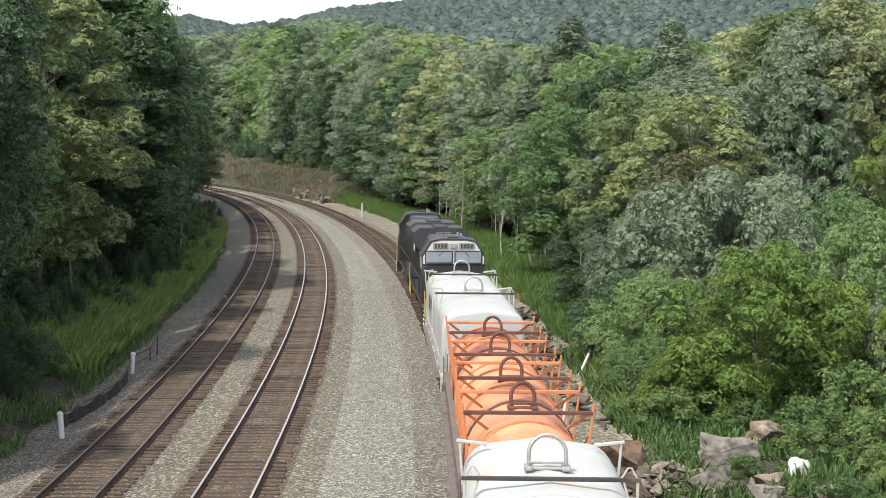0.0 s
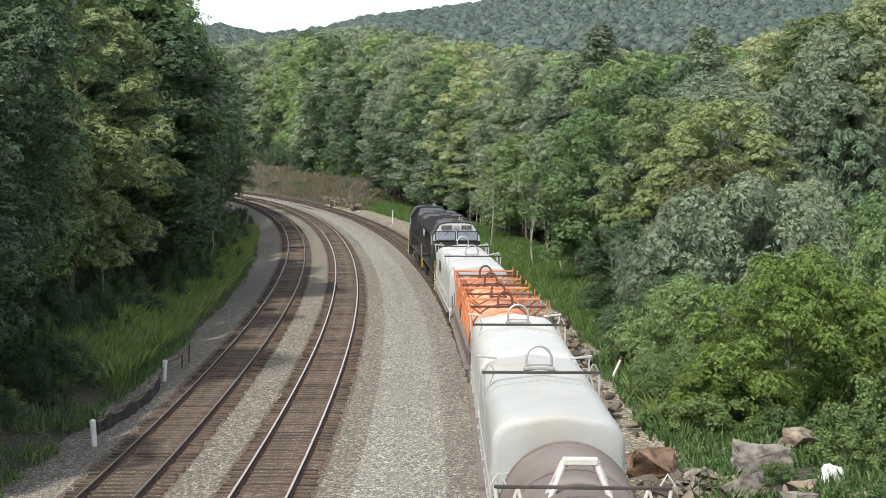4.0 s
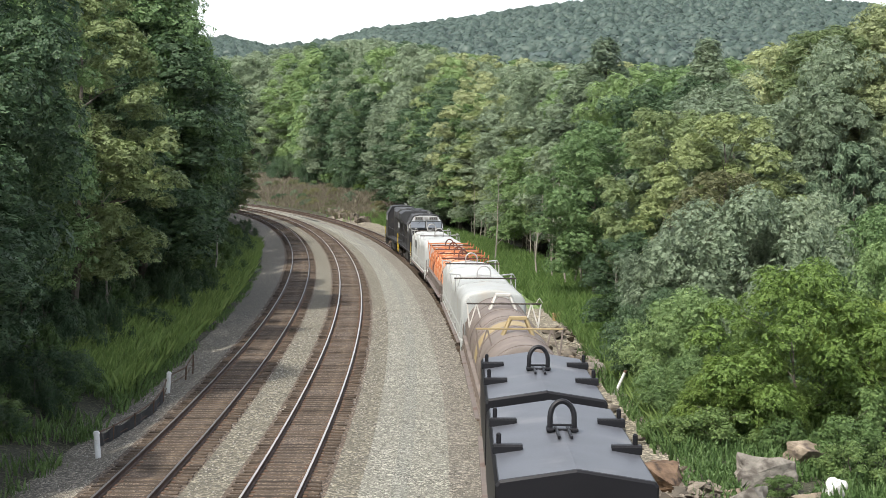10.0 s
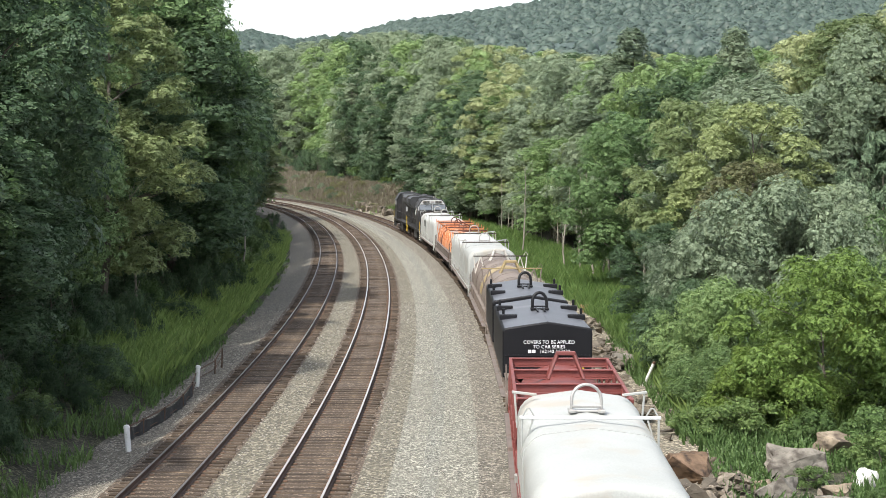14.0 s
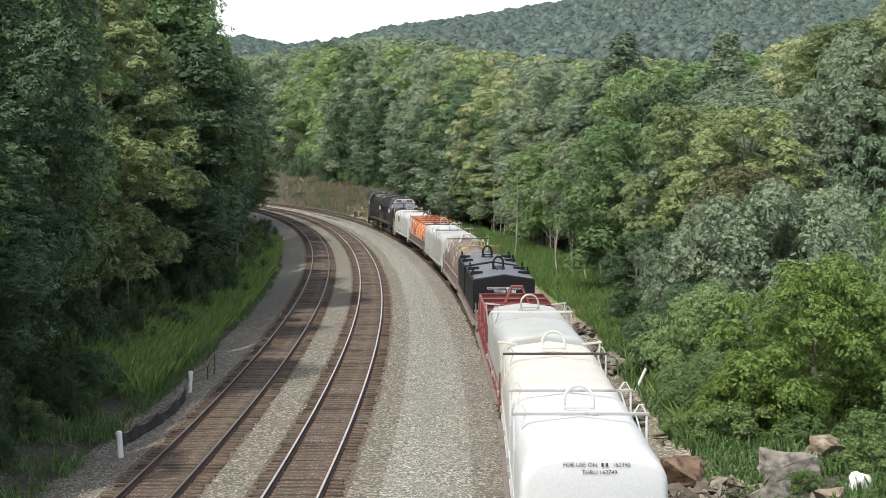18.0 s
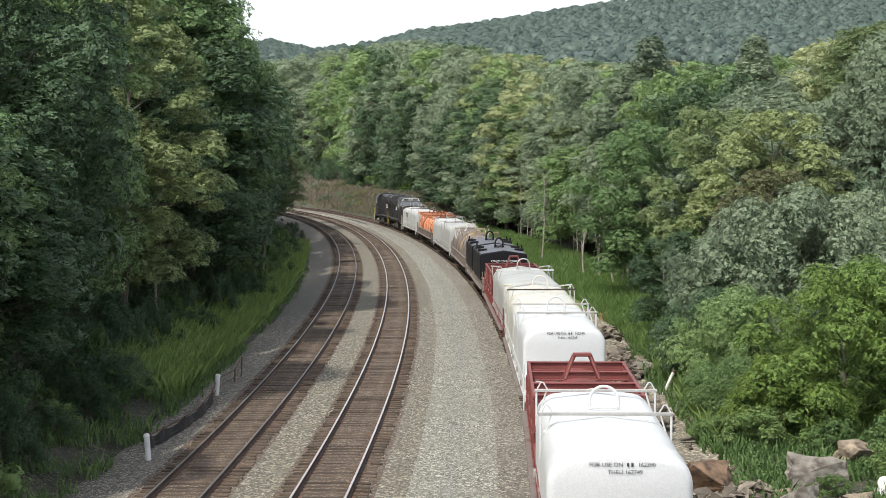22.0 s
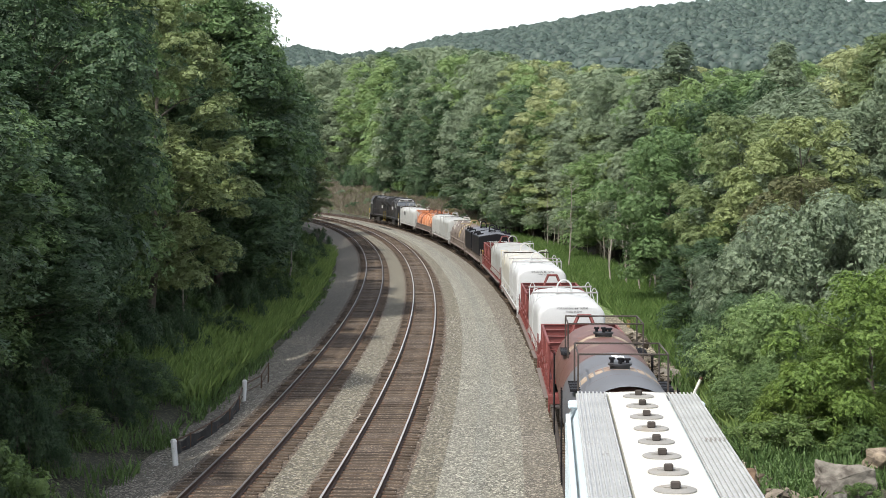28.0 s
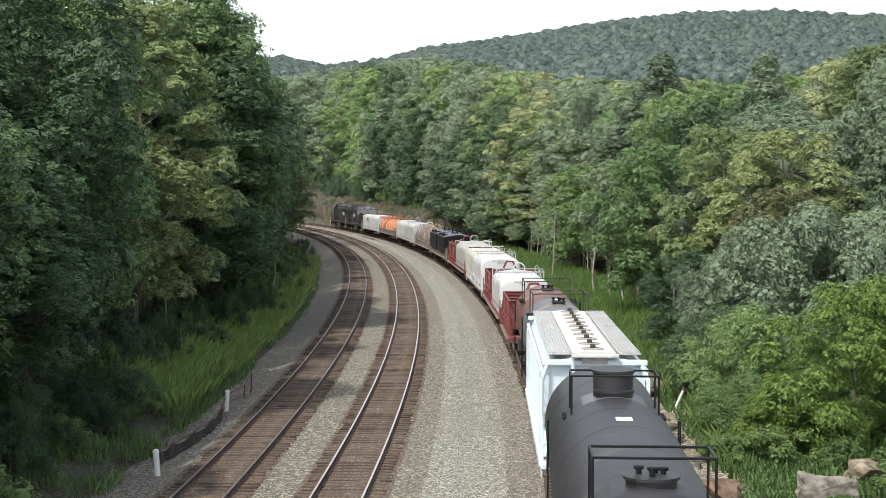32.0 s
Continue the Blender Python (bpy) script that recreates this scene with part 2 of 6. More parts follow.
# ---- mesh tools ----
class Shape:
    """Collects vertices and faces of one mesh."""

    def __init__(self):
        self.v, self.f, self.sm = [], [], []

    def add(self, vs, fs, smooth=False):
        k = len(self.v)
        self.v += [tuple(p) for p in vs]
        self.f += [tuple(i + k for i in q) for q in fs]
        self.sm += [smooth] * len(fs)
        return self

    def box(self, x, y, z, sx, sy, sz, b=0.02, m=None):
        """A box with chamfered edges round the centre x, y, z."""
        h = (sx / 2, sy / 2, sz / 2)
        b = min(b, min(h) * 0.6)
        vs, idx = [], {}
        for i in (-1, 1):
            for j in (-1, 1):
                for k in (-1, 1):
                    s = (i, j, k)
                    for a in range(3):
                        idx[(s, a)] = len(vs)
                        p = Vector([s[c] * (h[c] - (0 if c == a else b)) for c in range(3)])
                        if m:
                            p = m @ p
                        vs.append((p[0] + x, p[1] + y, p[2] + z))
        fs = []
        for a in range(3):
            o = [c for c in range(3) if c != a]
            for s in (-1, 1):
                q = []
                for p0, p1 in ((-1, -1), (1, -1), (1, 1), (-1, 1)):
                    c = [0, 0, 0]
                    c[a], c[o[0]], c[o[1]] = s, p0, p1
                    q.append(idx[(tuple(c), a)])
                fs.append(q)
            for s0 in (-1, 1):
                for s1 in (-1, 1):
                    lo, hi = [0, 0, 0], [0, 0, 0]
                    lo[o[0]] = hi[o[0]] = s0
                    lo[o[1]] = hi[o[1]] = s1
                    lo[a], hi[a] = -1, 1
                    fs.append([idx[(tuple(lo), o[0])], idx[(tuple(hi), o[0])], idx[(tuple(hi), o[1])], idx[(tuple(lo), o[1])]])
        for i in (-1, 1):
            for j in (-1, 1):
                for k in (-1, 1):
                    fs.append([idx[((i, j, k), a)] for a in range(3)])
        return self.add(vs, fs)

    def beam(self, p, q, w, h, b=0.01):
        """A straight bar from p to q of width w and height h."""
        p, q = Vector(p), Vector(q)
        d = q - p
        up = Vector((0, 0, 1)) if abs(d.normalized().z) < 0.95 else Vector((0, 1, 0))
        x = d.cross(up).normalized()
        z = x.cross(d).normalized()
        m = Matrix((x, d.normalized(), z)).transposed()
        c = (p + q) / 2
        return self.box(c.x, c.y, c.z, w, d.length, h, b, m)

    def tube(self, pts, r, n=8, caps=True, radii=None):
        pts = [Vector(p) for p in pts]
        vs, fs = [], []
        x = None
        for i, p in enumerate(pts):
            d = (pts[min(i + 1, len(pts) - 1)] - pts[max(i - 1, 0)]).normalized()
            if x is None:
                x = d.cross(Vector((0, 0, 1)) if abs(d.z) < 0.9 else Vector((1, 0, 0))).normalized()
            x = (x - d * x.dot(d)).normalized()
            y = d.cross(x)
            rr = radii[i] if radii else r
            for k in range(n):
                a = 2 * math.pi * k / n
                vs.append(p + x * math.cos(a) * rr + y * math.sin(a) * rr)
        for i in range(len(pts) - 1):
            for k in range(n):
                k2 = (k + 1) % n
                fs.append((i * n + k, i * n + k2, (i + 1) * n + k2, (i + 1) * n + k))
        if caps:
            fs.append(tuple(range(n))[::-1])
            fs.append(tuple(range((len(pts) - 1) * n, len(pts) * n)))
        return self.add(vs, fs, True)

    def loft(self, rings, closed=True, caps=True, smooth=True):
        n = len(rings[0])
        vs = [p for r in rings for p in r]
        fs = []
        for i in range(len(rings) - 1):
            for k in range(n if closed else n - 1):
                k2 = (k + 1) % n
                fs.append((i * n + k, i * n + k2, (i + 1) * n + k2, (i + 1) * n + k))
        if caps:
            fs.append(tuple(range(n))[::-1])
            fs.append(tuple(range((len(rings) - 1) * n, len(rings) * n)))
        return self.add(vs, fs, smooth)

    def mesh(self, name, material, angle=35):
        me = bpy.data.meshes.new(name)
        me.from_pydata(self.v, [], self.f)
        bm = bmesh.new()
        bm.from_mesh(me)
        bmesh.ops.recalc_face_normals(bm, faces=bm.faces)
        bm.to_mesh(me)
        bm.free()
        me.polygons.foreach_set("use_smooth", self.sm)
        if any(self.sm):
            me.set_sharp_from_angle(angle=radians(angle))
        me.materials.append(material)
        return me


def part(name, shape, material, parent, label="", at=None):
    """One mesh object under a thing or a part."""
    me = shape if isinstance(shape, bpy.types.Mesh) else shape.mesh(name, material)
    ob = new(name, me)
    ob.parent = parent
    if at is not None:
        ob.matrix_basis = at
    if label:
        ob["label"] = label
    return ob


def thing(name, label, category, group="", at=None):
    ob = new(name)
    ob.empty_display_size = 0.2
    if at is not None:
        ob.matrix_basis = at
    return tagged(ob, label, category, group)


def raw_mesh(name, verts, faces, material, smooth=False):
    """A mesh from numpy arrays: vertices (n, 3), faces (m, 3 or 4)."""
    me = bpy.data.meshes.new(name)
    verts, faces = np.asarray(verts, np.float32), np.asarray(faces, np.int32)
    n, k = faces.shape
    me.vertices.add(len(verts))
    me.vertices.foreach_set("co", verts.ravel())
    me.loops.add(n * k)
    me.loops.foreach_set("vertex_index", faces.ravel())
    me.polygons.add(n)
    me.polygons.foreach_set("loop_start", np.arange(0, n * k, k, dtype=np.int32))
    me.polygons.foreach_set("loop_total", np.full(n, k, np.int32))
    if smooth:
        me.polygons.foreach_set("use_smooth", np.ones(n, bool))
    me.update(calc_edges=True)
    me.materials.append(material)
    return me


# ---- the line: three tracks on one curve, s metres along it, offsets to its right ----
STEP = 0.5
S_AX = np.arange(-260.0, 420.0, STEP)


def curvature(s):
    s = np.clip(s, -40, 330)
    return 0.001132217 - 4.771897e-06 * s + 2.710392e-08 * s**2


heading = np.cumsum(curvature(S_AX)) * STEP
heading += -0.0158287 - np.interp(0.0, S_AX, heading)
lx, ly = np.cumsum(-np.sin(heading)) * STEP, np.cumsum(np.cos(heading)) * STEP
lx += -4.625 - np.interp(0.0, S_AX, lx)
ly += 40.0 - np.interp(0.0, S_AX, ly)


def line(s, off):
    """Where a point off metres to the right of the middle track lies, and the heading there (to the left of +y)."""
    x, y, h = np.interp(s, S_AX, lx), np.interp(s, S_AX, ly), np.interp(s, S_AX, heading)
    return x + off * np.cos(h), y + off * np.sin(h), h


def off_1(s):
    return -4.0 + 0 * s


def off_2(s):
    return 0.0 * s


def off_3(s):
    return np.interp(s, (-260, -20, 10, 45, 110, 190, 280, 420), (7.6, 7.55, 7.36, 7.05, 6.72, 6.3, 5.6, 5.0))


SD = S_AX[::4]
LXD, LYD, HD = lx[::4], ly[::4], heading[::4]


def along(x, y):
    """s and offset of points in the plan."""
    x, y = np.atleast_1d(x).astype(float), np.atleast_1d(y).astype(float)
    s, o = np.empty(len(x)), np.empty(len(x))
    for i in range(0, len(x), 4000):
        d = (x[i : i + 4000, None] - LXD) ** 2 + (y[i : i + 4000, None] - LYD) ** 2
        k = d.argmin(1)
        dx, dy = x[i : i + 4000] - LXD[k], y[i : i + 4000] - LYD[k]
        s[i : i + 4000] = SD[k] - dx * np.sin(HD[k]) + dy * np.cos(HD[k])
        o[i : i + 4000] = dx * np.cos(HD[k]) + dy * np.sin(HD[k])
    return s, o


# ---- ground ----
CREST_AZ = (-0.6, -0.32, -0.135, -0.107, -0.075, -0.043, 0.005, 0.065, 0.115, 0.172, 0.243, 0.285, 0.45, 0.8)
CREST_TAN = (0.05, 0.07, 0.0775, 0.0722, 0.0757, 0.084, 0.090, 0.099, 0.1043, 0.105, 0.1007, 0.0955, 0.08, 0.05)


def ground_z(x, y):
    x, y = np.atleast_1d(x).astype(float), np.atleast_1d(y).astype(float)
    s, o = along(x, y)
    left = -0.72 + 0.3 * np.clip(-o - 7.6, 0, 1.6) + 0.14 * np.clip(-o - 9.2, 0, 40)
    right = -0.55 + 0.05 * np.clip(o - 20, 0, 60)
    scrub = np.clip((s - 212) / 45, 0, 1) * np.clip((o - 9.5) / 9, 0, 1) * 3.4
    knoll = np.clip((s - 130) / 90, 0, 1) * np.clip((o - 24) / 34, 0, 1) * 9.0
    z = np.where(o < 0, left, right + scrub + knoll)
    z = np.where((o > -7.5) & (o < 10.5), -1.05, z)
    dist, az = np.hypot(x, y), np.arctan2(x, np.maximum(y, 1e-3))
    rise = np.clip((dist - 330) / 1300, 0, 1) ** 1.25
    crest = np.interp(az, CREST_AZ, CREST_TAN) * 1630 - 17
    wob = 6 * np.sin(x / 90.0) * np.cos(y / 130.0 + x / 240.0)
    far = np.where(y > 0, 1.0, 0.0)
    return z + (rise * crest + rise * (1 - rise) * wob * 3) * far


def build_ground():
    ax = lambda *runs: np.unique(np.concatenate([np.arange(a, b, c, dtype=float) for a, b, c in runs]))
    xs = ax((-2600, -400, 100), (-400, -80, 20), (-80, 60, 2.0), (60, 400, 20), (400, 2700, 100))
    ys = ax((-400, 0, 10), (0, 330, 2.5), (330, 600, 15), (600, 2000, 40), (2000, 4100, 150))
    gx, gy = np.meshgrid(xs, ys)
    z = ground_z(gx.ravel(), gy.ravel())
    bump = np.array([noise.noise((a * 0.22, b * 0.22, 0)) for a, b in zip(gx.ravel(), gy.ravel())])
    s, o = along(gx.ravel(), gy.ravel())
    z = z + np.where((o > -7.5) & (o < 10.5), 0, bump * 0.25)
    n, m = len(ys), len(xs)
    i = (np.arange(n - 1)[:, None] * m + np.arange(m - 1)).ravel()
    me = raw_mesh("ground", np.c_[gx.ravel(), gy.ravel(), z], np.c_[i, i + 1, i + m + 1, i + m], M_EARTH, True)
    me.materials.append(M_BANK)
    so = along((gx[:-1, :-1] + 1).ravel(), (gy[:-1, :-1] + 1).ravel())
    me.polygons.foreach_set("material_index", (((so[1] > 9) & (so[1] < 12.8) & (so[0] < 235) & (so[0] > -60)) | ((so[1] < -6.5) & (so[1] > -7.6) & (so[0] < 60))).astype(np.int32))
    turf = ((so[1] > 12.8) & (so[1] < 20.5) & (so[0] > 20) & (so[0] < 224)) | ((so[1] < -8.6) & (so[1] > -12.4) & (so[0] > 40) & (so[0] < 140))
    me.materials.append(M_TURF)
    mi = np.zeros(len(me.polygons), np.int32)
    me.polygons.foreach_get("material_index", mi)
    me.polygons.foreach_set("material_index", np.where(turf, 2, mi).astype(np.int32))
    tagged(new("ground", me), "dark wooded ground with leaf litter", "ground", kind="structure")


def build_ballast():
    """The gravel bed under the three tracks and the service strip between them."""
    ss = np.concatenate([np.arange(-250, -20, 5.0), np.arange(-20, 120, 0.8), np.arange(120, 400, 2.5)])
    o3 = off_3(ss)
    st = [(-8.6, -1.0, 3), (-7.7, -0.66, 3), (-6.8, -0.56, 3), (-6.0, -0.4, 3), (-5.5, -0.225, 1), (-4.75, -0.192, 2), (-4.0, -0.19, 2), (-3.25, -0.192, 1), (-2.62, -0.225, 0), (-2.0, -0.235, 0), (-1.42, -0.225, 1), (-0.75, -0.192, 2), (0.0, -0.19, 2), (0.75, -0.192, 1), (1.45, -0.23, 0), (1.9, -0.26, 0), (2.35, -0.27, 4), (3.25, -0.275, 5), (3.75, -0.26, 4), (None, 4.75, 3), (None, 5.25, 3), (None, 5.75, 3), (None, 7.2, 3), (None, 8.65, 0), (None, 9.4, 0), (None, 10.9, 0)]
    zs3 = {4.75: -0.265, 5.25: -0.25, 5.75: -0.225, 7.2: -0.21, 8.65: -0.225, 9.4: -0.4, 10.9: -1.0}
    vs, fs, mi = [], [], []
    for si, s in enumerate(ss):
        for a, b, _ in st:
            off, z = (a, b) if a is not None else (b - 7.2 + o3[si], zs3[b])
            x, y, _h = line(s, off)
            vs.append((x, y, z + 0.02 * noise.noise((x * 0.7, y * 0.7, 3.0)) + 0.012 * noise.noise((x * 2.2, y * 2.2, 9.0))))
    k = len(st)
    for i in range(len(ss) - 1):
        for j in range(k - 1):
            fs.append((i * k + j, i * k + j + 1, (i + 1) * k + j + 1, (i + 1) * k + j))
            mi.append(st[j][2])
    me = raw_mesh("ballast", vs, fs, M_BALLAST, True)
    for m in (M_RUSTBED, M_RUSTBED, M_DARKBED, M_FINES, M_LANE):
        me.materials.append(m)
    me.polygons.foreach_set("material_index", mi)
    tagged(new("ballast", me), "grey crushed stone bed with rusty brown strips", "ballast", kind="structure")
    # loose stones lying on the bed
    rs = np.random.RandomState(5)
    n = 19000
    s = rs.uniform(-16, 60, n) ** 1.0
    o = rs.uniform(-7.6, 9.3, n)
    lie = np.interp(o, (-7.7, -6.8, -6.0, -5.5, 8.65, 9.4), (-0.66, -0.56, -0.4, -0.225, -0.225, -0.4))
    x, y, h = line(s, o)
    r = rs.uniform(0.02, 0.05, n)
    base = np.array([(1, 0, 0), (-0.5, 0.87, 0.1), (-0.5, -0.87, 0), (0.1, 0, 0.9), (0, 0.1, -0.8)])
    tri = np.array([(0, 1, 3), (1, 2, 3), (2, 0, 3), (1, 0, 4), (2, 1, 4), (0, 2, 4)])
    a = rs.uniform(0, 6.28, n)
    jit = rs.uniform(0.7, 1.3, (n, 5, 3))
    b = base[None] * jit * r[:, None, None]
    v = np.stack([b[..., 0] * np.cos(a)[:, None] - b[..., 1] * np.sin(a)[:, None] + x[:, None], b[..., 0] * np.sin(a)[:, None] + b[..., 1] * np.cos(a)[:, None] + y[:, None], b[..., 2] * 0.45 + lie[:, None]], -1)
    f = (np.arange(n)[:, None, None] * 5 + tri[None]).reshape(-1, 3)
    tagged(new("loose_stones", raw_mesh("loose_stones", v.reshape(-1, 3), f, M_STONES)), "loose pale grey ballast stones on the trackbed", "gravel", kind="stuff")


M_CLOTH = mat("barrier_cloth", (0.03, 0.029, 0.028), 0.9, 0, 0.3, 4, 30, 0.3, (0.09, 0.08, 0.065), 0.3, 3)
M_LANE = gravel_mat("gravel_rolled", (0.188, 0.187, 0.158), (0.168, 0.167, 0.14), 21, 0.5)
M_STONES = leaf_mat("stones_mixed_grey", (0.36, 0.34, 0.3), (0.6, 0.57, 0.5), 0.0, 60.0)


def rail_mesh(name, off, side, profile, material, s0=-250.0, s1=400.0):
    ss = np.concatenate([np.arange(s0, -20, 6.0), np.arange(-20, 120, 2.0), np.arange(120, s1, 3.0)])
    rings = []
    for s in ss:
        o = float(off(s)) + side * 0.7525
        x, y, h = line(s, o)
        c, d = math.cos(h), math.sin(h)
        rings.append([(x + px * c, y + px * d, pz) for px, pz in profile])
    return Shape().loft(rings, closed=True, caps=True, smooth=False).mesh(name, material)


RAIL = ((-0.07, -0.172), (0.07, -0.172), (0.07, -0.16), (0.012, -0.14), (0.012, -0.05), (0.036, -0.038), (0.036, -0.006), (-0.036, -0.006), (-0.036, -0.038), (-0.012, -0.05), (-0.012, -0.14), (-0.07, -0.16))
HEAD = ((-0.033, -0.006), (0.033, -0.006), (0.033, -0.001), (0.022, 0.002), (-0.022, 0.002), (-0.033, -0.001))


def build_track(name, off, s_lo, s_hi, head_mats, label):
    tr = thing(name, label, "railway track")
    tagged(tr, kind="structure")
    for side, hm in ((-1, head_mats[0]), (1, head_mats[1])):
        rail = part("rail", rail_mesh("rail", off, side, RAIL, M_RAILSIDE), M_RAILSIDE, tr, "rusty steel rail")
        part("railhead", rail_mesh("railhead", off, side, HEAD, hm), hm, rail, "worn running surface of steel")
    rs = random.Random(name)
    meshes = [Shape().box(0, 0, 0, 2.58 + d, 0.225, 0.18, 0.012).mesh("tie", M_TIE) for d in (0, 0.05, -0.06)]
    rest, plates = Shape(), Shape()
    s = -240.0
    while s < 395:
        x, y, h = line(s, float(off(s)) + rs.uniform(-0.05, 0.05))
        m = pose(x, y, -0.268 + rs.uniform(-0.012, 0.008), 0, rs.uniform(-0.3, 0.3), math.degrees(h) + rs.uniform(-1.2, 1.2))
        if s_lo <= s < s_hi:
            part("tie", meshes[rs.randrange(3)], M_TIE, tr, at=m)
        elif s > -30:
            k = [m @ Vector(p) for p in ((-1.29, -0.11, 0.09), (1.29, -0.11, 0.09), (1.29, 0.11, 0.09), (-1.29, 0.11, 0.09), (-1.29, -0.11, -0.09), (1.29, -0.11, -0.09), (1.29, 0.11, -0.09), (-1.29, 0.11, -0.09))]
            rest.add(k, ((0, 1, 2, 3), (4, 5, 1, 0), (5, 6, 2, 1), (6, 7, 3, 2), (7, 4, 0, 3)))
        if -16 < s < 70:
            for sd in (-0.7525, 0.7525):
                for dx in (-0.13, 0.13):
                    p = m @ Vector((sd + dx, 0, 0.098))
                    plates.box(p.x, p.y, p.z, 0.12, 0.19, 0.018, 0.004)
        s += 0.505 + rs.uniform(-0.02, 0.02)
    tagged(part("ties_beyond", rest, M_TIE, tr, "weathered wooden ties"), kind="stuff")
    tagged(part("tie_plates", plates, M_PLATE, tr, "rusty tie plates"), kind="stuff")
    return tr


# ---- plants ----
def crown_mesh(name, seed, clumps, leaves, leaf, material, form="round", R=4.2, H=14.0, low=2.0, flat=0.8, size=1.0):
    """A crown of rounded lobes, each a skin of small leaves over a dense inside; leaves buried in a neighbour are left out."""
    rs = np.random.RandomState(seed)
    k = np.arange(clumps)
    t = np.clip((k + rs.uniform(0, 1, clumps)) / clumps, 0, 1) ** 0.9
    if form == "cone":
        prof = R * np.clip(1.03 - t, 0.03, 1) ** 0.7
    elif form in ("layered", "droop"):
        prof = R * (0.5 + 0.5 * np.sin(np.pi * np.clip(t * 0.95 + 0.1, 0, 1)))
    elif form == "bush":
        prof = R * np.sqrt(np.clip(1 - t**2, 0.03, 1))
    else:
        prof = R * np.clip(1 - np.abs(1.75 * t - 0.72) ** 2.3 / 1.1, 0.05, 1) ** 0.55
    a = k * 2.39996 + rs.uniform(-0.5, 0.5, clumps) + seed
    lobe = 1 + 0.16 * np.sin(a * 2 + seed) + 0.1 * np.sin(a * 3 + t * 7)
    rad = R * rs.uniform(0.2, 0.4, clumps) * size * (1 - 0.35 * t if form != "cone" else 1 - 0.6 * t)
    rho = np.maximum(prof * lobe - rad * 0.8, 0) * np.where(rs.rand(clumps) < 0.75, 1.0, rs.uniform(0.3, 0.9, clumps))
    top = H - 0.45 * R * 0.4
    c = np.stack([rho * np.cos(a), rho * np.sin(a), low + t * (top - low)], 1)
    c[-1] = (0, 0, top - rad[-1] * 0.5)
    squash = np.array([1, 1, flat])
    pick = rs.choice(clumps, leaves, p=rad**2 / np.sum(rad**2))
    d = rs.normal(size=(leaves, 3))
    d /= np.linalg.norm(d, axis=1, keepdims=True)
    d[:, 2] = np.where(d[:, 2] < -0.45, -d[:, 2], d[:, 2])
    grain = 1 + 0.1 * np.sin(d[:, 0] * 7 + pick) * np.sin(d[:, 1] * 8 + pick * 2) + 0.09 * rs.normal(size=leaves)
    p = c[pick] + d * (rad[pick] * grain)[:, None] * squash
    sag = 0.35 if form in ("layered", "droop") else 0.08
    p[:, 2] -= sag * (d[:, 0] ** 2 + d[:, 1] ** 2) * rad[pick]
    near = np.ones(leaves, bool)
    for q in range(clumps):
        inside = np.sum(((p - c[q]) / squash) ** 2, axis=1) < (rad[q] * 0.8) ** 2
        near &= ~(inside & (pick != q))
    p, d = p[near], d[near]
    n = len(p)
    nrm = d + np.array([0, 0, 0.35]) + 0.38 * rs.normal(size=(n, 3))
    nrm /= np.linalg.norm(nrm, axis=1, keepdims=True)
    u = np.cross(nrm, rs.normal(size=(n, 3)))
    if form == "droop":
        u = d * np.array([1, 1, 0.2]) + np.array([0, 0, -0.5]) + 0.45 * rs.normal(size=(n, 3))
        u -= nrm * np.sum(u * nrm, axis=1, keepdims=True)
    u /= np.linalg.norm(u, axis=1, keepdims=True) + 1e-9
    w = np.cross(nrm, u)
    ln = leaf * rs.uniform(0.55, 1.5, (n, 1))
    wd = ln * (0.25 if form == "pine" else 0.5 if form == "droop" else 0.75)
    v = np.stack([p - u * ln * 0.5, p + w * wd * 0.5 + nrm * ln * 0.1, p + u * ln * 0.5, p - w * wd * 0.5 + nrm * ln * 0.1], 1).reshape(-1, 3)
    f = np.arange(n * 4).reshape(n, 4)
    # the dense inside of every lobe, as a rough body of leaves
    core = (c[:, None] + CORE[None] * (rad[:, None, None] * 0.66) * squash * rs.uniform(0.85, 1.1, (clumps, len(CORE), 1))).reshape(-1, 3)
    cf = (np.arange(clumps)[:, None, None] * len(CORE) + CORE_F[None]).reshape(-1, 4) + n * 4
    return raw_mesh(name, np.concatenate([v, core]), np.concatenate([f, cf]), material)


def core_shape():
    """A ball of four-sided facets."""
    vs, fs, k = [], [], 6
    for j in range(1, 4):
        for i in range(k):
            a, b = 2 * math.pi * i / k, math.pi * (j / 4 - 0.5)
            vs.append((math.cos(a) * math.cos(b), math.sin(a) * math.cos(b), math.sin(b)))
    for j in range(2):
        for i in range(k):
            fs.append((j * k + i, j * k + (i + 1) % k, (j + 1) * k + (i + 1) % k, (j + 1) * k + i))
    fs += [(2 * k, 2 * k + 1, 2 * k + 2, 2 * k + 3), (2 * k, 2 * k + 3, 2 * k + 4, 2 * k + 5), (0, 1, 2, 3), (0, 3, 4, 5)]
    return np.array(vs), np.array(fs)


CORE, CORE_F = core_shape()


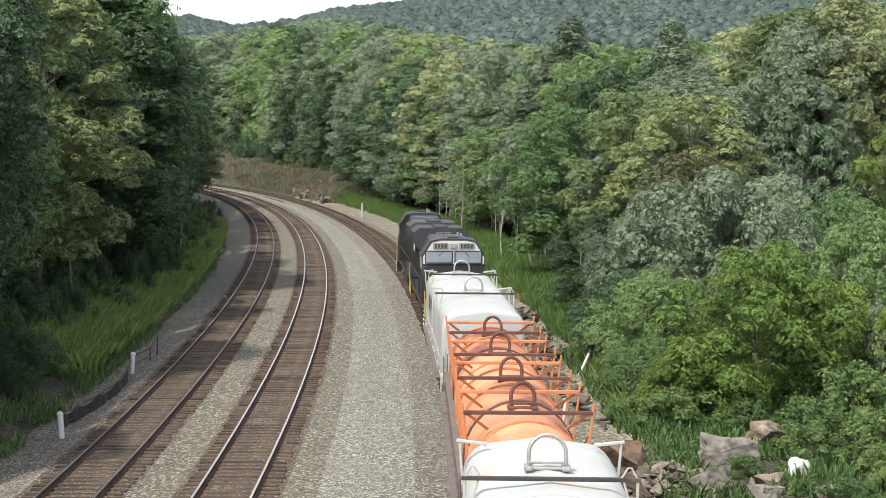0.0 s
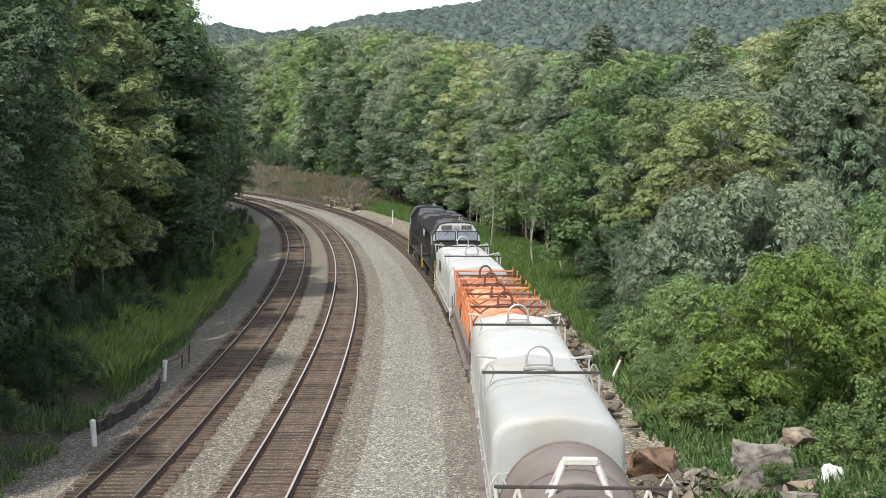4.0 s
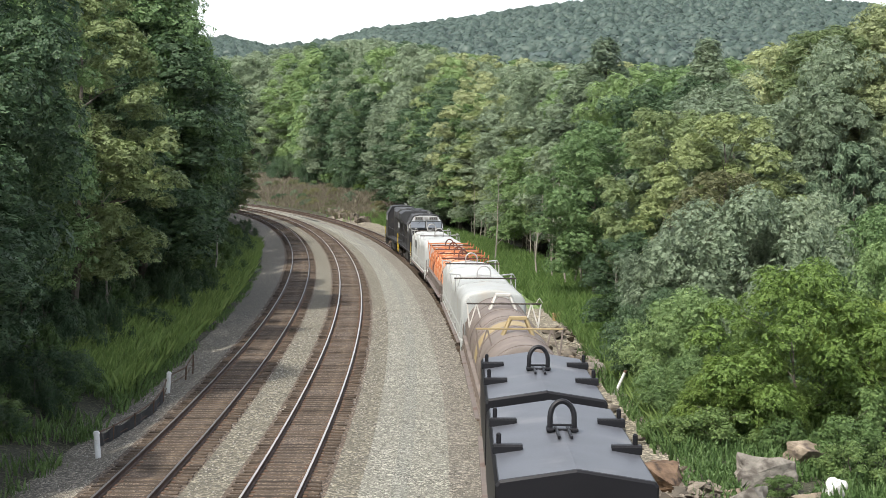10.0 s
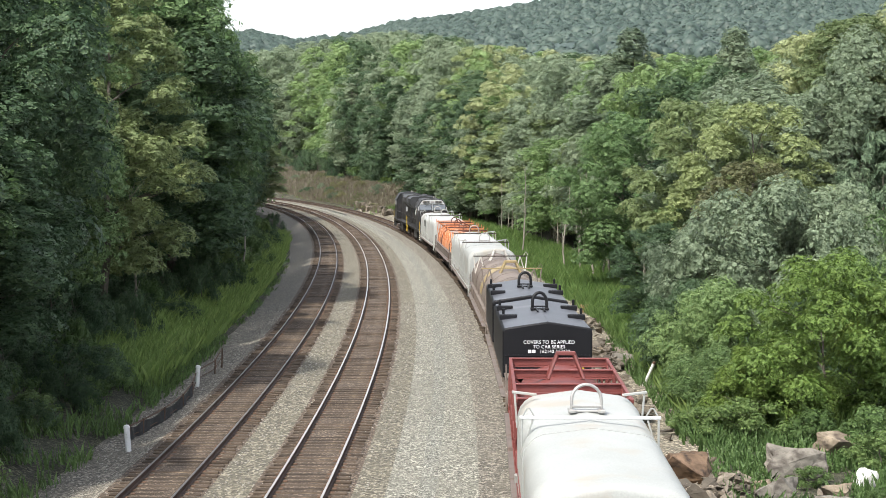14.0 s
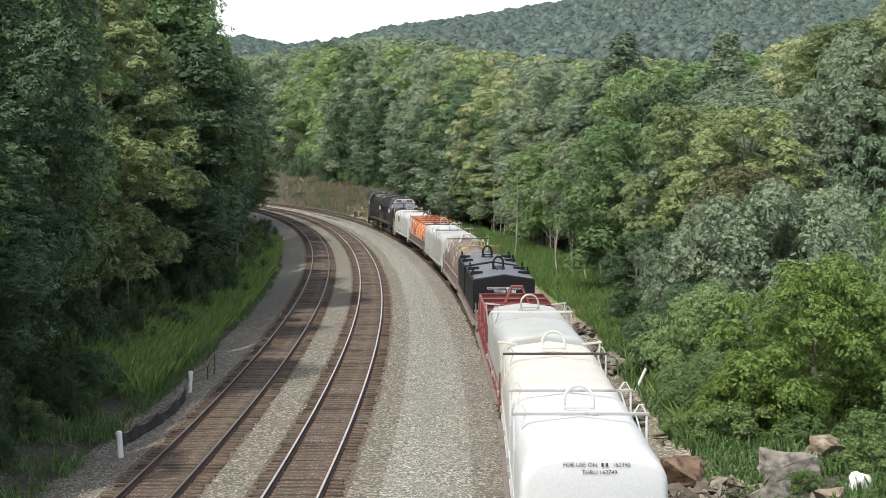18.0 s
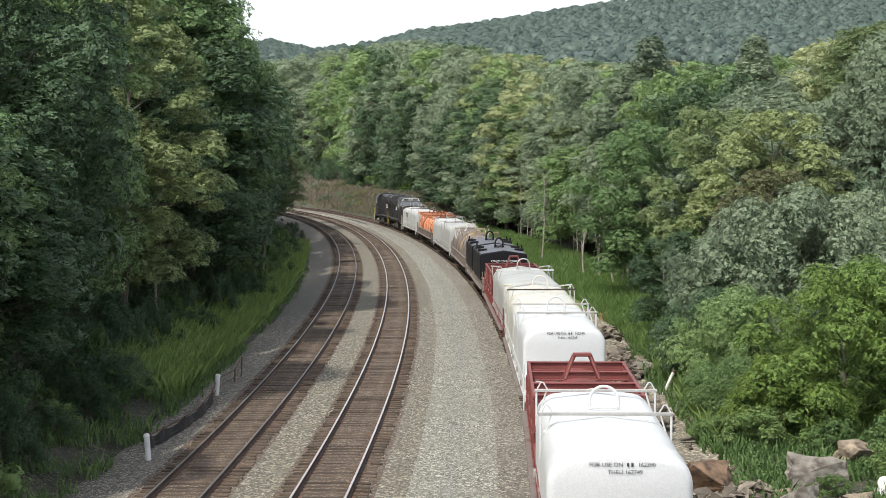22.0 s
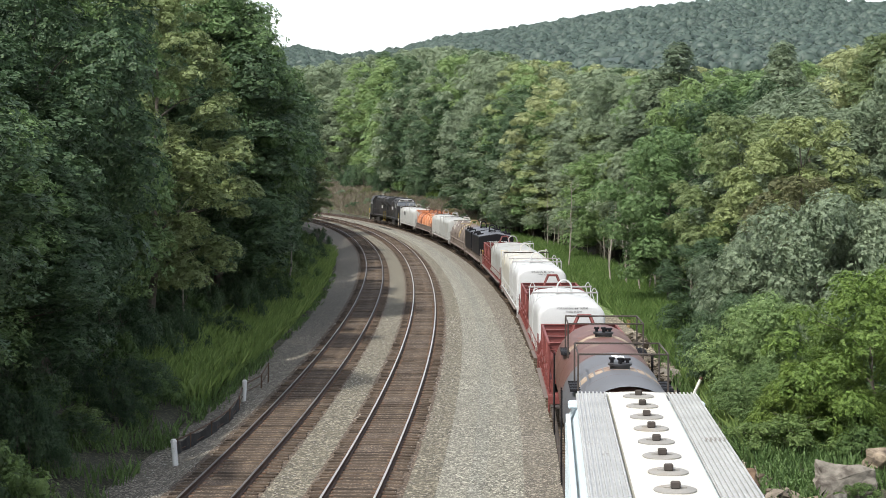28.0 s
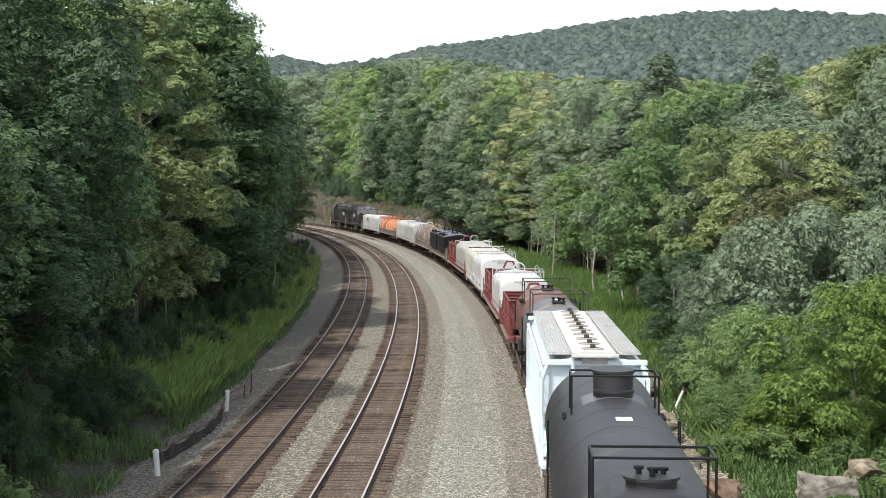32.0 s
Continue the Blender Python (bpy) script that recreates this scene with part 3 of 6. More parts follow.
def trunk_mesh(name, seed, material, H=14.0, r=0.17, limbs=8, bare=False):
    rs = random.Random(seed)
    sh = Shape()
    pts, rad = [], []
    x = y = 0.0
    for i in range(9):
        f = i / 8
        pts.append((x, y, -0.4 + f * H * 0.85))
        rad.append(r * (1 - 0.8 * f) * (1.35 if i == 0 else 1))
        x += rs.uniform(-0.14, 0.14)
        y += rs.uniform(-0.14, 0.14)
    sh.tube(pts, r, 7, True, rad)
    for _ in range(limbs):
        i = rs.randrange(2, 8)
        p = Vector(pts[i])
        a = rs.uniform(0, 6.28)
        ln = rs.uniform(1.2, 3.0) * (0.5 if bare else 1)
        q = p + Vector((math.cos(a) * ln * 0.5, math.sin(a) * ln * 0.5, ln * 0.45))
        e = p + Vector((math.cos(a) * ln, math.sin(a) * ln, ln * (0.65 if not bare else 0.9)))
        sh.tube([p, q, e], 0.05, 5, True, [rad[i] * 0.55, rad[i] * 0.35, 0.015])
    return sh.mesh(name, material)


TRUNKS = [trunk_mesh("trunk", k, M_BARK) for k in range(3)]
TALL_TRUNKS = [trunk_mesh("trunk", 70 + k, M_BARK, 20.0, 0.22, 10) for k in range(2)]
LOW_TRUNKS = [trunk_mesh("trunk", 50 + k, M_BARK, 5.0, 0.1, 7) for k in range(2)]
PALE_TRUNKS = [trunk_mesh("trunk", 20 + k, M_PALEBARK, 11.0, 0.11, 7, True) for k in range(3)]
CROWNS = {}


def base_height(kind, level):
    return 5.0 if KINDS[kind][1] == "bush" else 7.5 if level == "near" else 20.0 if level in ("left", "back", "far", "tall") else 14.0


def crown_of(kind, level, k):
    """Crown meshes are shared: kind, fineness by distance, variant."""
    key = (kind, level, k)
    if key not in CROWNS:
        material, form = KINDS[kind]
        clumps, leaves, leaf = LEVELS[level]
        low = 0.5 if form == "bush" else 0.9 if level == "near" else 3.4 if level in ("tall", "left") else 2.0
        flat = {"layered": 0.55, "droop": 0.6, "pine": 0.6}.get(form, 0.85)
        tall = base_height(kind, level)
        CROWNS[key] = crown_mesh("crown", 11 * k + len(kind), int(clumps * (0.85 if form == "droop" else 1.3 if flat < 0.8 else 1)), int(leaves * (1.5 if form == "pine" else 1)), leaf * (1.4 if form == "pine" else 1), material, form, 4.2, tall, low, flat, 0.8 if flat < 0.8 else 1.0)
    return CROWNS[key]


LEVELS = {"near": (52, 15000, 0.27), "mid": (50, 10000, 0.36), "far": (50, 6000, 0.46), "left": (64, 9000, 0.42), "back": (36, 2800, 0.56), "low": (18, 2200, 0.3), "tall": (84, 17000, 0.34)}
KINDS = {
    "mid": (L_MID, "round"), "dark": (L_DARK_SHADE, "round"), "olive": (L_OLIVE, "layered"), "bright": (L_BRIGHT, "droop"), "yellow": (L_YELLOW, "round"),
    "grey": (L_GREY, "round"), "cone": (L_GREY, "cone"), "pine": (L_PINE, "pine"), "brown": (L_BROWN, "layered"), "bush": (L_WEED, "bush"), "greybush": (L_GREY, "bush"), "darkbush": (L_DARK_SHADE, "bush"), "brownbush": (L_BROWN, "bush"), "brightbush": (L_BRIGHT, "bush"),
}
TREE_WORDS = {
    "mid": "broadleaf tree with a full mid-green crown", "dark": "broadleaf tree with dense dark green leaves", "olive": "tree with layered olive-green feathery foliage",
    "bright": "bright yellow-green tree with drooping layered foliage", "yellow": "tall broadleaf tree with yellowish green leaves", "grey": "broadleaf tree with pale grey-green leaves",
    "cone": "tall tree with a pointed green crown", "pine": "blue-green pine with dense needles", "brown": "tree with browning olive foliage",
    "bush": "low leafy green shrub beside the line", "greybush": "wide grey-green shrub with small leaves", "darkbush": "dark green shrub with shade put into its leaf colour", "brownbush": "low browning shrub on the bank", "brightbush": "bright yellow-green shrub above the cutting",
}
COUNT = [0]


def tree(kind, x, y, height, radius, level="mid", group=""):
    """A tree with its foot on the ground at x, y."""
    COUNT[0] += 1
    k = COUNT[0]
    bushy = KINDS[kind][1] == "bush"
    z = float(ground_z(x, y)[0])
    root = thing("shrub" if bushy else "tree", TREE_WORDS[kind], "shrub" if bushy else "tree", group)
    root.matrix_basis = Matrix.Translation((x, y, z)) @ Matrix.Rotation(k * 2.4, 4, "Z") @ Matrix.Diagonal((radius / 4.2, radius / 4.2, height / base_height(kind, level), 1))
    part("trunk", TRUNKS[k % 3] if base_height(kind, level) == 14.0 else TALL_TRUNKS[k % 2] if base_height(kind, level) == 20.0 else LOW_TRUNKS[k % 2], M_BARK, root)
    part("crown", crown_of(kind, level, k % 2), None, root)
    return root


FOREST = []


def deep_tree(kind, x, y, height, radius, level="back"):
    """A tree deep in the wood, one of many that nobody could count."""
    COUNT[0] += 1
    k = COUNT[0]
    FOREST.append((crown_of(kind, level, k % 2), Matrix.Translation((x, y, float(ground_z(x, y)[0]))) @ Matrix.Rotation(k * 2.4, 4, "Z") @ Matrix.Diagonal((radius / 4.2, radius / 4.2, height / base_height(kind, level), 1))))


def build_forest():
    vs, mi, mats = [], [], []
    for me, m in FOREST:
        co = np.empty(len(me.vertices) * 3, np.float32)
        me.vertices.foreach_get("co", co)
        a = np.array(m)
        vs.append(co.reshape(-1, 3) @ a[:3, :3].T + a[:3, 3])
        if me.materials[0] not in mats:
            mats.append(me.materials[0])
        mi.append(np.full(len(me.polygons), mats.index(me.materials[0]), np.int32))
    v = np.concatenate(vs)
    fs, k = [], 0
    for me, m in FOREST:
        f = np.empty(len(me.loops), np.int32)
        me.loops.foreach_get("vertex_index", f)
        fs.append(f.reshape(-1, 4) + k)
        k += len(me.vertices)
    me = raw_mesh("deep_wood", v, np.concatenate(fs), mats[0])
    for m in mats[1:]:
        me.materials.append(m)
    me.polygons.foreach_set("material_index", np.concatenate(mi))
    tagged(new("deep_wood", me), "dense mixed green wood behind the edge trees", "wood", kind="stuff")


def bare_tree(x, y, height, lean, thin=0.8):
    root = thing("dead_tree", "thin pale dead tree with bare branches", "tree", "dead trees")
    root.matrix_basis = Matrix.Translation((x, y, float(ground_z(x, y)[0]))) @ pose(0, 0, 0, 0, lean, x * 50) @ Matrix.Diagonal((thin, thin, height / 9.4, 1))
    part("trunk", PALE_TRUNKS[int(x * 10) % 3], M_PALEBARK, root)
    return root


def skyline(az):
    """How high above eye level the tops of the wood reach, as a slope, by direction."""
    return np.interp(az, (-0.14, -0.131, -0.103, -0.075, -0.047, -0.015, 0.01, 0.046, 0.083, 0.137, 0.19, 0.225, 0.285), (0.064, 0.068, 0.071, 0.076, 0.08, 0.078, 0.071, 0.067, 0.064, 0.065, 0.069, 0.082, 0.09))


def build_woods():
    # single trees along the right of the line
    for kind, x, y, h, r, lv in (
        ("bright", 12.9, 56.5, 6.6, 3.9, "near"), ("bright", 16.0, 58, 5.2, 3.0, "near"), ("bright", 10.7, 55.2, 3.4, 2.2, "near"), ("mid", 10.2, 63.0, 4.8, 2.5, "near"), ("mid", 9.4, 58.6, 2.6, 1.7, "near"), ("dark", 9.9, 68.5, 4.4, 2.4, "near"), ("grey", 11.6, 79, 6.4, 2.9, "near"), ("dark", 10.6, 86, 6.0, 2.8, "mid"), ("grey", 14.2, 73, 8.6, 4.6, "near"), ("grey", 17.8, 75, 8.4, 3.6, "near"),
        ("olive", 16.6, 92, 13.2, 4.6, "mid"), ("olive", 14.0, 97, 13.6, 4.4, "mid"), ("mid", 11.2, 112, 12.8, 4.4, "mid"),
    ):
        tree(kind, x, y, h, r, lv, "wood edge")
    for kind, x, y, h, r, lv in (
        ("cone", 15.6, 150, 21.8, 7.4, "tall"), ("cone", 23.6, 140, 20.6, 6.6, "tall"), ("olive", 26.6, 110, 19.0, 5.2, "tall"), ("yellow", 31.2, 112, 20.4, 5.2, "tall"), ("yellow", 28.8, 104, 16.5, 4.4, "tall"), ("yellow", 33.5, 106, 18.5, 4.6, "tall"),
        ("grey", 24.4, 100, 14.5, 4.2, "mid"), ("pine", 23.0, 88, 11.0, 2.4, "mid"), ("mid", 20.4, 74, 7.6, 3.2, "near"), ("bright", 26.0, 80, 11.4, 3.4, "mid"),
        ("mid", 19.0, 63, 7.0, 3.0, "near"), ("dark", 15.9, 66, 5.6, 2.6, "near"), ("greybush", 19.6, 57, 5.4, 2.6, "near"), ("brown", 15.0, 84, 9.8, 3.6, "mid"),
    ):
        tree(kind, x, y, h, r, lv, "right wood")
    # the edge of the wood outside the curve, then its depth
    rs = random.Random(3)
    kinds = ("mid", "mid", "dark", "grey", "grey", "yellow", "olive", "mid", "dark", "grey", "mid", "grey")
    s = 74.0
    while s < 330:
        o = rs.uniform(20.5, 23.5) + max(0, s - 200) * 0.05
        x, y, _ = line(s, o)
        d = math.hypot(x, y)
        # farther along, greyer kinds whose leaf colour stands for haze
        tree(rs.choice(kinds if s < 150 else ("grey", "dark", "grey", "mid")), float(x), float(y), rs.uniform(9.0, 13.5) + max(0, s - 90) * 0.05, rs.uniform(3.8, 5.4) + min(2.0, max(0, s - 120) * 0.02), "mid" if d < 170 else "far", "wood edge")
        s += rs.uniform(5.2, 7.6)
    for row in range(7):
        s = 60.0 + rs.uniform(0, 5)
        while s < 420:
            o = 25.0 + row * 7.5 + rs.uniform(-2.5, 2.5) + max(0, s - 200) * 0.05
            x, y, _ = line(s, o)
            d, az = math.hypot(x, y), math.atan2(x, y)
            s += rs.uniform(7.5, 11.0) * (1 + row * 0.07)
            if -0.16 < az < 0.33 and d > 95:
                g = float(ground_z(x, y)[0])
                cap = EYE_Z + skyline(az) * d - g - 1.2 * rs.random() ** 2
                # left of centre mostly grey and dark kinds, haze put into their colour
                sort = rs.choice(("grey", "dark", "grey", "mid", "grey")) if az < 0.0 else rs.choice(kinds) if az < 0.19 else rs.choice(("yellow", "grey", "yellow", "olive"))
                h = cap - rs.uniform(0, 2.2) if cap < 30 and rs.random() < 0.6 else min(cap, rs.uniform(18, 25))
                if h > 6 and row < 3 and d < 190:
                    tree(sort, float(x), float(y), h, rs.uniform(4.6, 7.0), "mid" if d < 150 else "far", "right wood")
                elif h > 6:
                    deep_tree(sort, float(x), float(y), h, rs.uniform(5.2, 8.0))
    # the wood inside the curve; dark-leaved kinds prevail, standing for its shade
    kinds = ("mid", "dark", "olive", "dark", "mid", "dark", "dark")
    for row in range(4):
        s = (-24.0, 2.0, 44.0, 50.0)[row]
        while s < 290:
            o = -(14.2 + row * 6.5 + rs.uniform(-1.4, 1.8)) - max(0, 20 - s) * 0.04
            x, y, _ = line(s, o)
            if row < 2:
                # the low nearest trees, mostly out of view, are added to shade the bank
                tall = rs.uniform(13, 15.5) if s < 20 + row * 16 else rs.uniform(15, 22) + row * 2
                tree(rs.choice(kinds), float(x), float(y), tall, rs.uniform(4.4, 6.0), "tall" if s < 70 else "left" if s < 150 else "far", "left wood")
            elif s < 150:
                deep_tree(rs.choice(kinds), float(x), float(y), rs.uniform(17, 22.5) + row * 1.2, rs.uniform(4.0, 5.2), "back")
            s += rs.uniform(5.2, 7.4) * (1.0 if s < 16 or s > 150 else 1.45) + row
    for s, o, h, r in ((58, -13.4, 23.0, 5.4), (72, -14.4, 21.5, 5.4)):
        x, y, _ = line(s, o)
        tree("mid" if s < 65 else "olive", float(x), float(y), h, r, "tall", "left wood")
    # undergrowth below it, mostly in the leaf colour darkened for shade
    s = 0.0
    while s < 150:
        x, y, _ = line(s, -(11.2 + rs.uniform(-1.6, 2.0)))
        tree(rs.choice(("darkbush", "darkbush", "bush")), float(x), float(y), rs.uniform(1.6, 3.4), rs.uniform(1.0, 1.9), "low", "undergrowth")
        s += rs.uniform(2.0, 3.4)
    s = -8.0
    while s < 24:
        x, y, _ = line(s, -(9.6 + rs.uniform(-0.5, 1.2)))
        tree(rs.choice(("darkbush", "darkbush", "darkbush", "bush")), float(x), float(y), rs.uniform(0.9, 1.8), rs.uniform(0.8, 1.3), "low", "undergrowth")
        s += rs.uniform(1.4, 2.4)
    s = -10.0
    while s < 150:
        x, y, _ = line(s, -(14.5 + rs.uniform(-1.2, 3.5)))
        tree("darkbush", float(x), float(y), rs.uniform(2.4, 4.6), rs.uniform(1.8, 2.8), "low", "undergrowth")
        s += rs.uniform(2.2, 3.6)
    # scrub on the bank of the far cutting
    for _ in range(46):
        x, y, _h = line(rs.uniform(205, 320), rs.uniform(11.5, 23))
        tree(rs.choice(("darkbush", "brownbush", "brownbush", "brownbush", "greybush")), float(x), float(y), rs.uniform(0.9, 2.0), rs.uniform(0.9, 1.9), "low", "bank scrub")
    # thick young growth between the bank and the tall wood
    for _ in range(48):
        x, y, _h = line(rs.uniform(245, 372), rs.uniform(23, 37))
        tree(rs.choice(("darkbush", "bush", "darkbush", "greybush")), float(x), float(y), rs.uniform(3.2, 6.0), rs.uniform(2.4, 3.6), "low", "bank scrub")
    for s, o, h, r in ((262, 22.5, 4.2, 3.0), (268, 24.0, 3.4, 2.4)):
        x, y, _h = line(s, o)
        tree("brightbush", float(x), float(y), h, r, "low", "bank scrub")
    for x, y, h, lean in ((9.9, 121, 9.5, 4), (10.7, 122.5, 8.5, -5), (11.2, 124, 10.5, 3), (9.2, 128, 9.0, -2), (8.0, 131, 8.0, 5), (5.4, 150, 9.0, 2), (-17.4, 84, 8.0, 4), (-16.6, 118, 10, -4)):
        bare_tree(x, y, h, lean)
    # bare stems at the edge of the wood
    for k in range(26):
        x, y, _h = line(rs.uniform(66, 165), rs.uniform(18.2, 20.6))
        bare_tree(float(x), float(y), rs.uniform(4.5, 8.5), rs.uniform(-9, 9), 0.6)
    build_forest()


def blades(name, s_run, o_run, n, height, width, material, label, seed, clump=0.0):
    """Tall grass: bent blades standing on the ground."""
    rs = np.random.RandomState(seed)
    s, o = rs.uniform(*s_run, n), rs.uniform(*o_run, n)
    x, y, _ = line(s, o)
    keep = np.array([noise.noise((a * 0.35, b * 0.35, seed)) for a, b in zip(x, y)]) > clump - 0.55
    x, y = x[keep], y[keep]
    n = len(x)
    z = ground_z(x, y) - 0.05
    h = height * rs.uniform(0.5, 1.25, n)
    a = rs.uniform(0, 6.28, n)
    w = width * rs.uniform(0.6, 1.4, n)
    lx_, ly_ = rs.normal(0, 0.28, n) * h, rs.normal(0, 0.28, n) * h
    dx, dy = np.cos(a) * w / 2, np.sin(a) * w / 2
    v = np.stack([np.c_[x - dx, y - dy, z], np.c_[x + dx, y + dy, z], np.c_[x + dx * 0.8 + lx_ * 0.4, y + dy * 0.8 + ly_ * 0.4, z + h * 0.6], np.c_[x + lx_, y + ly_, z + h]], 1).reshape(-1, 3)
    f = np.arange(n * 4).reshape(n, 4)
    tagged(new(name, raw_mesh(name, v, f, material)), label, "grass", kind="stuff")


def build_grass():
    blades("tall_grass_left", (24, 140), (-12.4, -8.1), 42000, 1.05, 0.055, L_GRASS, "tall bright green grass along the ballast", 1)
    blades("low_weeds_left", (-6, 40), (-13.0, -7.3), 9000, 0.6, 0.06, L_WEED, "low green weeds on the shaded bank", 2, 0.5)
    blades("edge_weeds_left", (-8, 110), (-8.3, -6.9), 5000, 0.4, 0.06, L_WEED, "straggling weeds at the ballast edge", 11, 0.5)
    blades("tall_grass_right", (32, 224), (12.6, 19.5), 60000, 0.8, 0.045, L_GRASS, "tall green grass between the ballast and the wood", 3)
    blades("grass_by_the_post", (14, 33), (12.4, 19.5), 8000, 0.8, 0.05, L_GRASS, "tall green grass round the leaning post", 7)
    blades("weeds_right", (2, 40), (11.8, 20), 16000, 0.55, 0.09, L_WEED, "weeds between the boulders", 4, 0.35)
    blades("dry_scrub", (220, 345), (10.5, 25), 34000, 0.9, 0.15, L_DRY, "dry brownish scrub on the cutting bank", 5, 0.1)
    blades("green_scrub", (215, 345), (10, 25), 9000, 0.7, 0.16, L_WEED, "green scrub on the cutting bank", 6, 0.4)


def build_hill():
    """Wooded hillside far behind: crowns of leaf sprays standing close over a low canopy, haze in their colour."""
    az = np.arange(-0.24, 0.4, 0.006)
    d = np.arange(640, 1900, 14.0)
    A, D = np.meshgrid(az, d)
    x, y = (D * np.sin(A)).ravel(), (D * np.cos(A)).ravel()
    wave = np.array([noise.noise((p * 0.06, q * 0.06, 2.0)) for p, q in zip(x, y)])
    z = ground_z(x, y) + np.clip((D.ravel() - 640) / 200, 0, 1) * 9 - 3 + wave * 3
    n, m = A.shape
    i = (np.arange(n - 1)[:, None] * m + np.arange(m - 1)).ravel()
    under = np.c_[i, i + 1, i + m + 1, i + m]
    rs = np.random.RandomState(8)
    N, K = 6200, 24
    ca = rs.uniform(-0.17, 0.31, N)
    cd = np.sqrt(rs.uniform(720.0**2, 1720.0**2, N))
    cx, cy = cd * np.sin(ca), cd * np.cos(ca)
    r = rs.uniform(4.0, 7.2, N)
    c = np.c_[cx, cy, ground_z(cx, cy) + rs.uniform(4.0, 7.0, N) - 4.5 * np.clip((900 - cd) / 150, 0, 1)]
    # a lumpy dome for every crown
    th, ph = np.meshgrid(np.arange(8) * np.pi / 4, np.array([-0.75, 0.1, 0.75, 1.35]))
    dome = np.stack([np.cos(th) * np.cos(ph), np.sin(th) * np.cos(ph), np.sin(ph) * 0.95], -1).reshape(-1, 3)
    df = np.array([(k * 8 + e, k * 8 + (e + 1) % 8, k * 8 + 8 + (e + 1) % 8, k * 8 + 8 + e) for k in range(3) for e in range(8)])
    dv = (c[:, None] + dome[None] * (r[:, None] * rs.uniform(0.8, 1.02, (N, len(dome))))[..., None]).reshape(-1, 3)
    dfs = (np.arange(N)[:, None, None] * len(dome) + df[None]).reshape(-1, 4)
    q = rs.normal(size=(N, K, 3))
    q /= np.linalg.norm(q, axis=2, keepdims=True)
    q[..., 2] = np.abs(q[..., 2])
    q[..., 1] = np.where(rs.rand(N, K) < 0.75, -np.abs(q[..., 1]), q[..., 1])
    pt = (c[:, None] + q * (r[:, None] * rs.uniform(0.86, 1.0, (N, K)))[..., None]).reshape(-1, 3)
    nr = (q + 0.2 * rs.normal(size=q.shape)).reshape(-1, 3)
    nr /= np.linalg.norm(nr, axis=1, keepdims=True)
    u = np.cross(nr, rs.normal(size=nr.shape))
    u /= np.linalg.norm(u, axis=1, keepdims=True)
    w = np.cross(nr, u)
    ln = rs.uniform(0.5, 1.2, (len(pt), 1))
    quad = np.stack([pt - u * ln, pt + w * ln * 0.8, pt + u * ln, pt - w * ln * 0.8], 1).reshape(-1, 3)
    vs = np.concatenate([np.c_[x, y, z], quad, dv])
    fs = np.concatenate([under, np.arange(len(quad)).reshape(-1, 4) + len(x), dfs + len(x) + len(quad)])
    tagged(new("hillside_wood", raw_mesh("hillside_wood", vs, fs, L_FAR_HAZE, True)), "distant wooded hillside with bluish haze put into its leaf colour", "wood", kind="stuff")


# ---- stones, posts and small things by the line ----
def boulder(seed, sx, sy, sz, material, cuts=11, name="boulder"):
    """A quarried block: an angular hull with chipped edges and uneven faces."""
    rs = random.Random(seed)
    bm = bmesh.new()
    for _ in range(cuts):
        p = Vector((rs.uniform(-1, 1), rs.uniform(-1, 1), rs.uniform(-1, 1)))
        p /= max(abs(p.x), abs(p.y), abs(p.z)) ** 0.75 * p.length**0.25
        bm.verts.new(p)
    bmesh.ops.convex_hull(bm, input=bm.verts)
    bmesh.ops.delete(bm, geom=[v for v in bm.verts if not v.link_faces], context="VERTS")
    bmesh.ops.bevel(bm, geom=bm.edges[:], offset=0.025, segments=1, affect="EDGES")
    bmesh.ops.triangulate(bm, faces=bm.faces)
    bmesh.ops.subdivide_edges(bm, edges=[e for e in bm.edges if e.calc_length() > 0.3], cuts=3, use_grid_fill=True)
    bmesh.ops.triangulate(bm, faces=bm.faces)
    for v in bm.verts:
        p = v.co.copy()
        k = 0.05 * noise.noise(p * 2.2 + Vector((seed, 0, 0))) + 0.05 * noise.noise(Vector((p.x * 3, p.y * 3, p.z * 9 + seed)))
        k -= 0.09 * max(0, 1 - 5 * abs(noise.noise(p * 1.7 + Vector((seed * 3, seed, 0))))) + 0.05 * abs(noise.noise(p * 7))
        step = 0.05 * round(3 * noise.noise(p * 1.3 + Vector((0, 0, seed))))
        v.co = Vector((p.x * sx, p.y * sy, p.z * sz)) * (1 + k + step)
    me = bpy.data.meshes.new(name)
    bm.to_mesh(me)
    bm.free()
    me.materials.append(material)
    return me


def put_rock(seed, x, y, sx, sy, sz, material, label, rz=0, tilt=0, z=None):
    g = float(ground_z(x, y)[0]) if z is None else z
    ob = new("boulder", boulder(seed, sx, sy, sz, material))
    ob.matrix_basis = pose(x, y, g + sz * 0.45, tilt, tilt * 0.6, rz)
    return tagged(ob, label, "rock", "boulders beside the line")


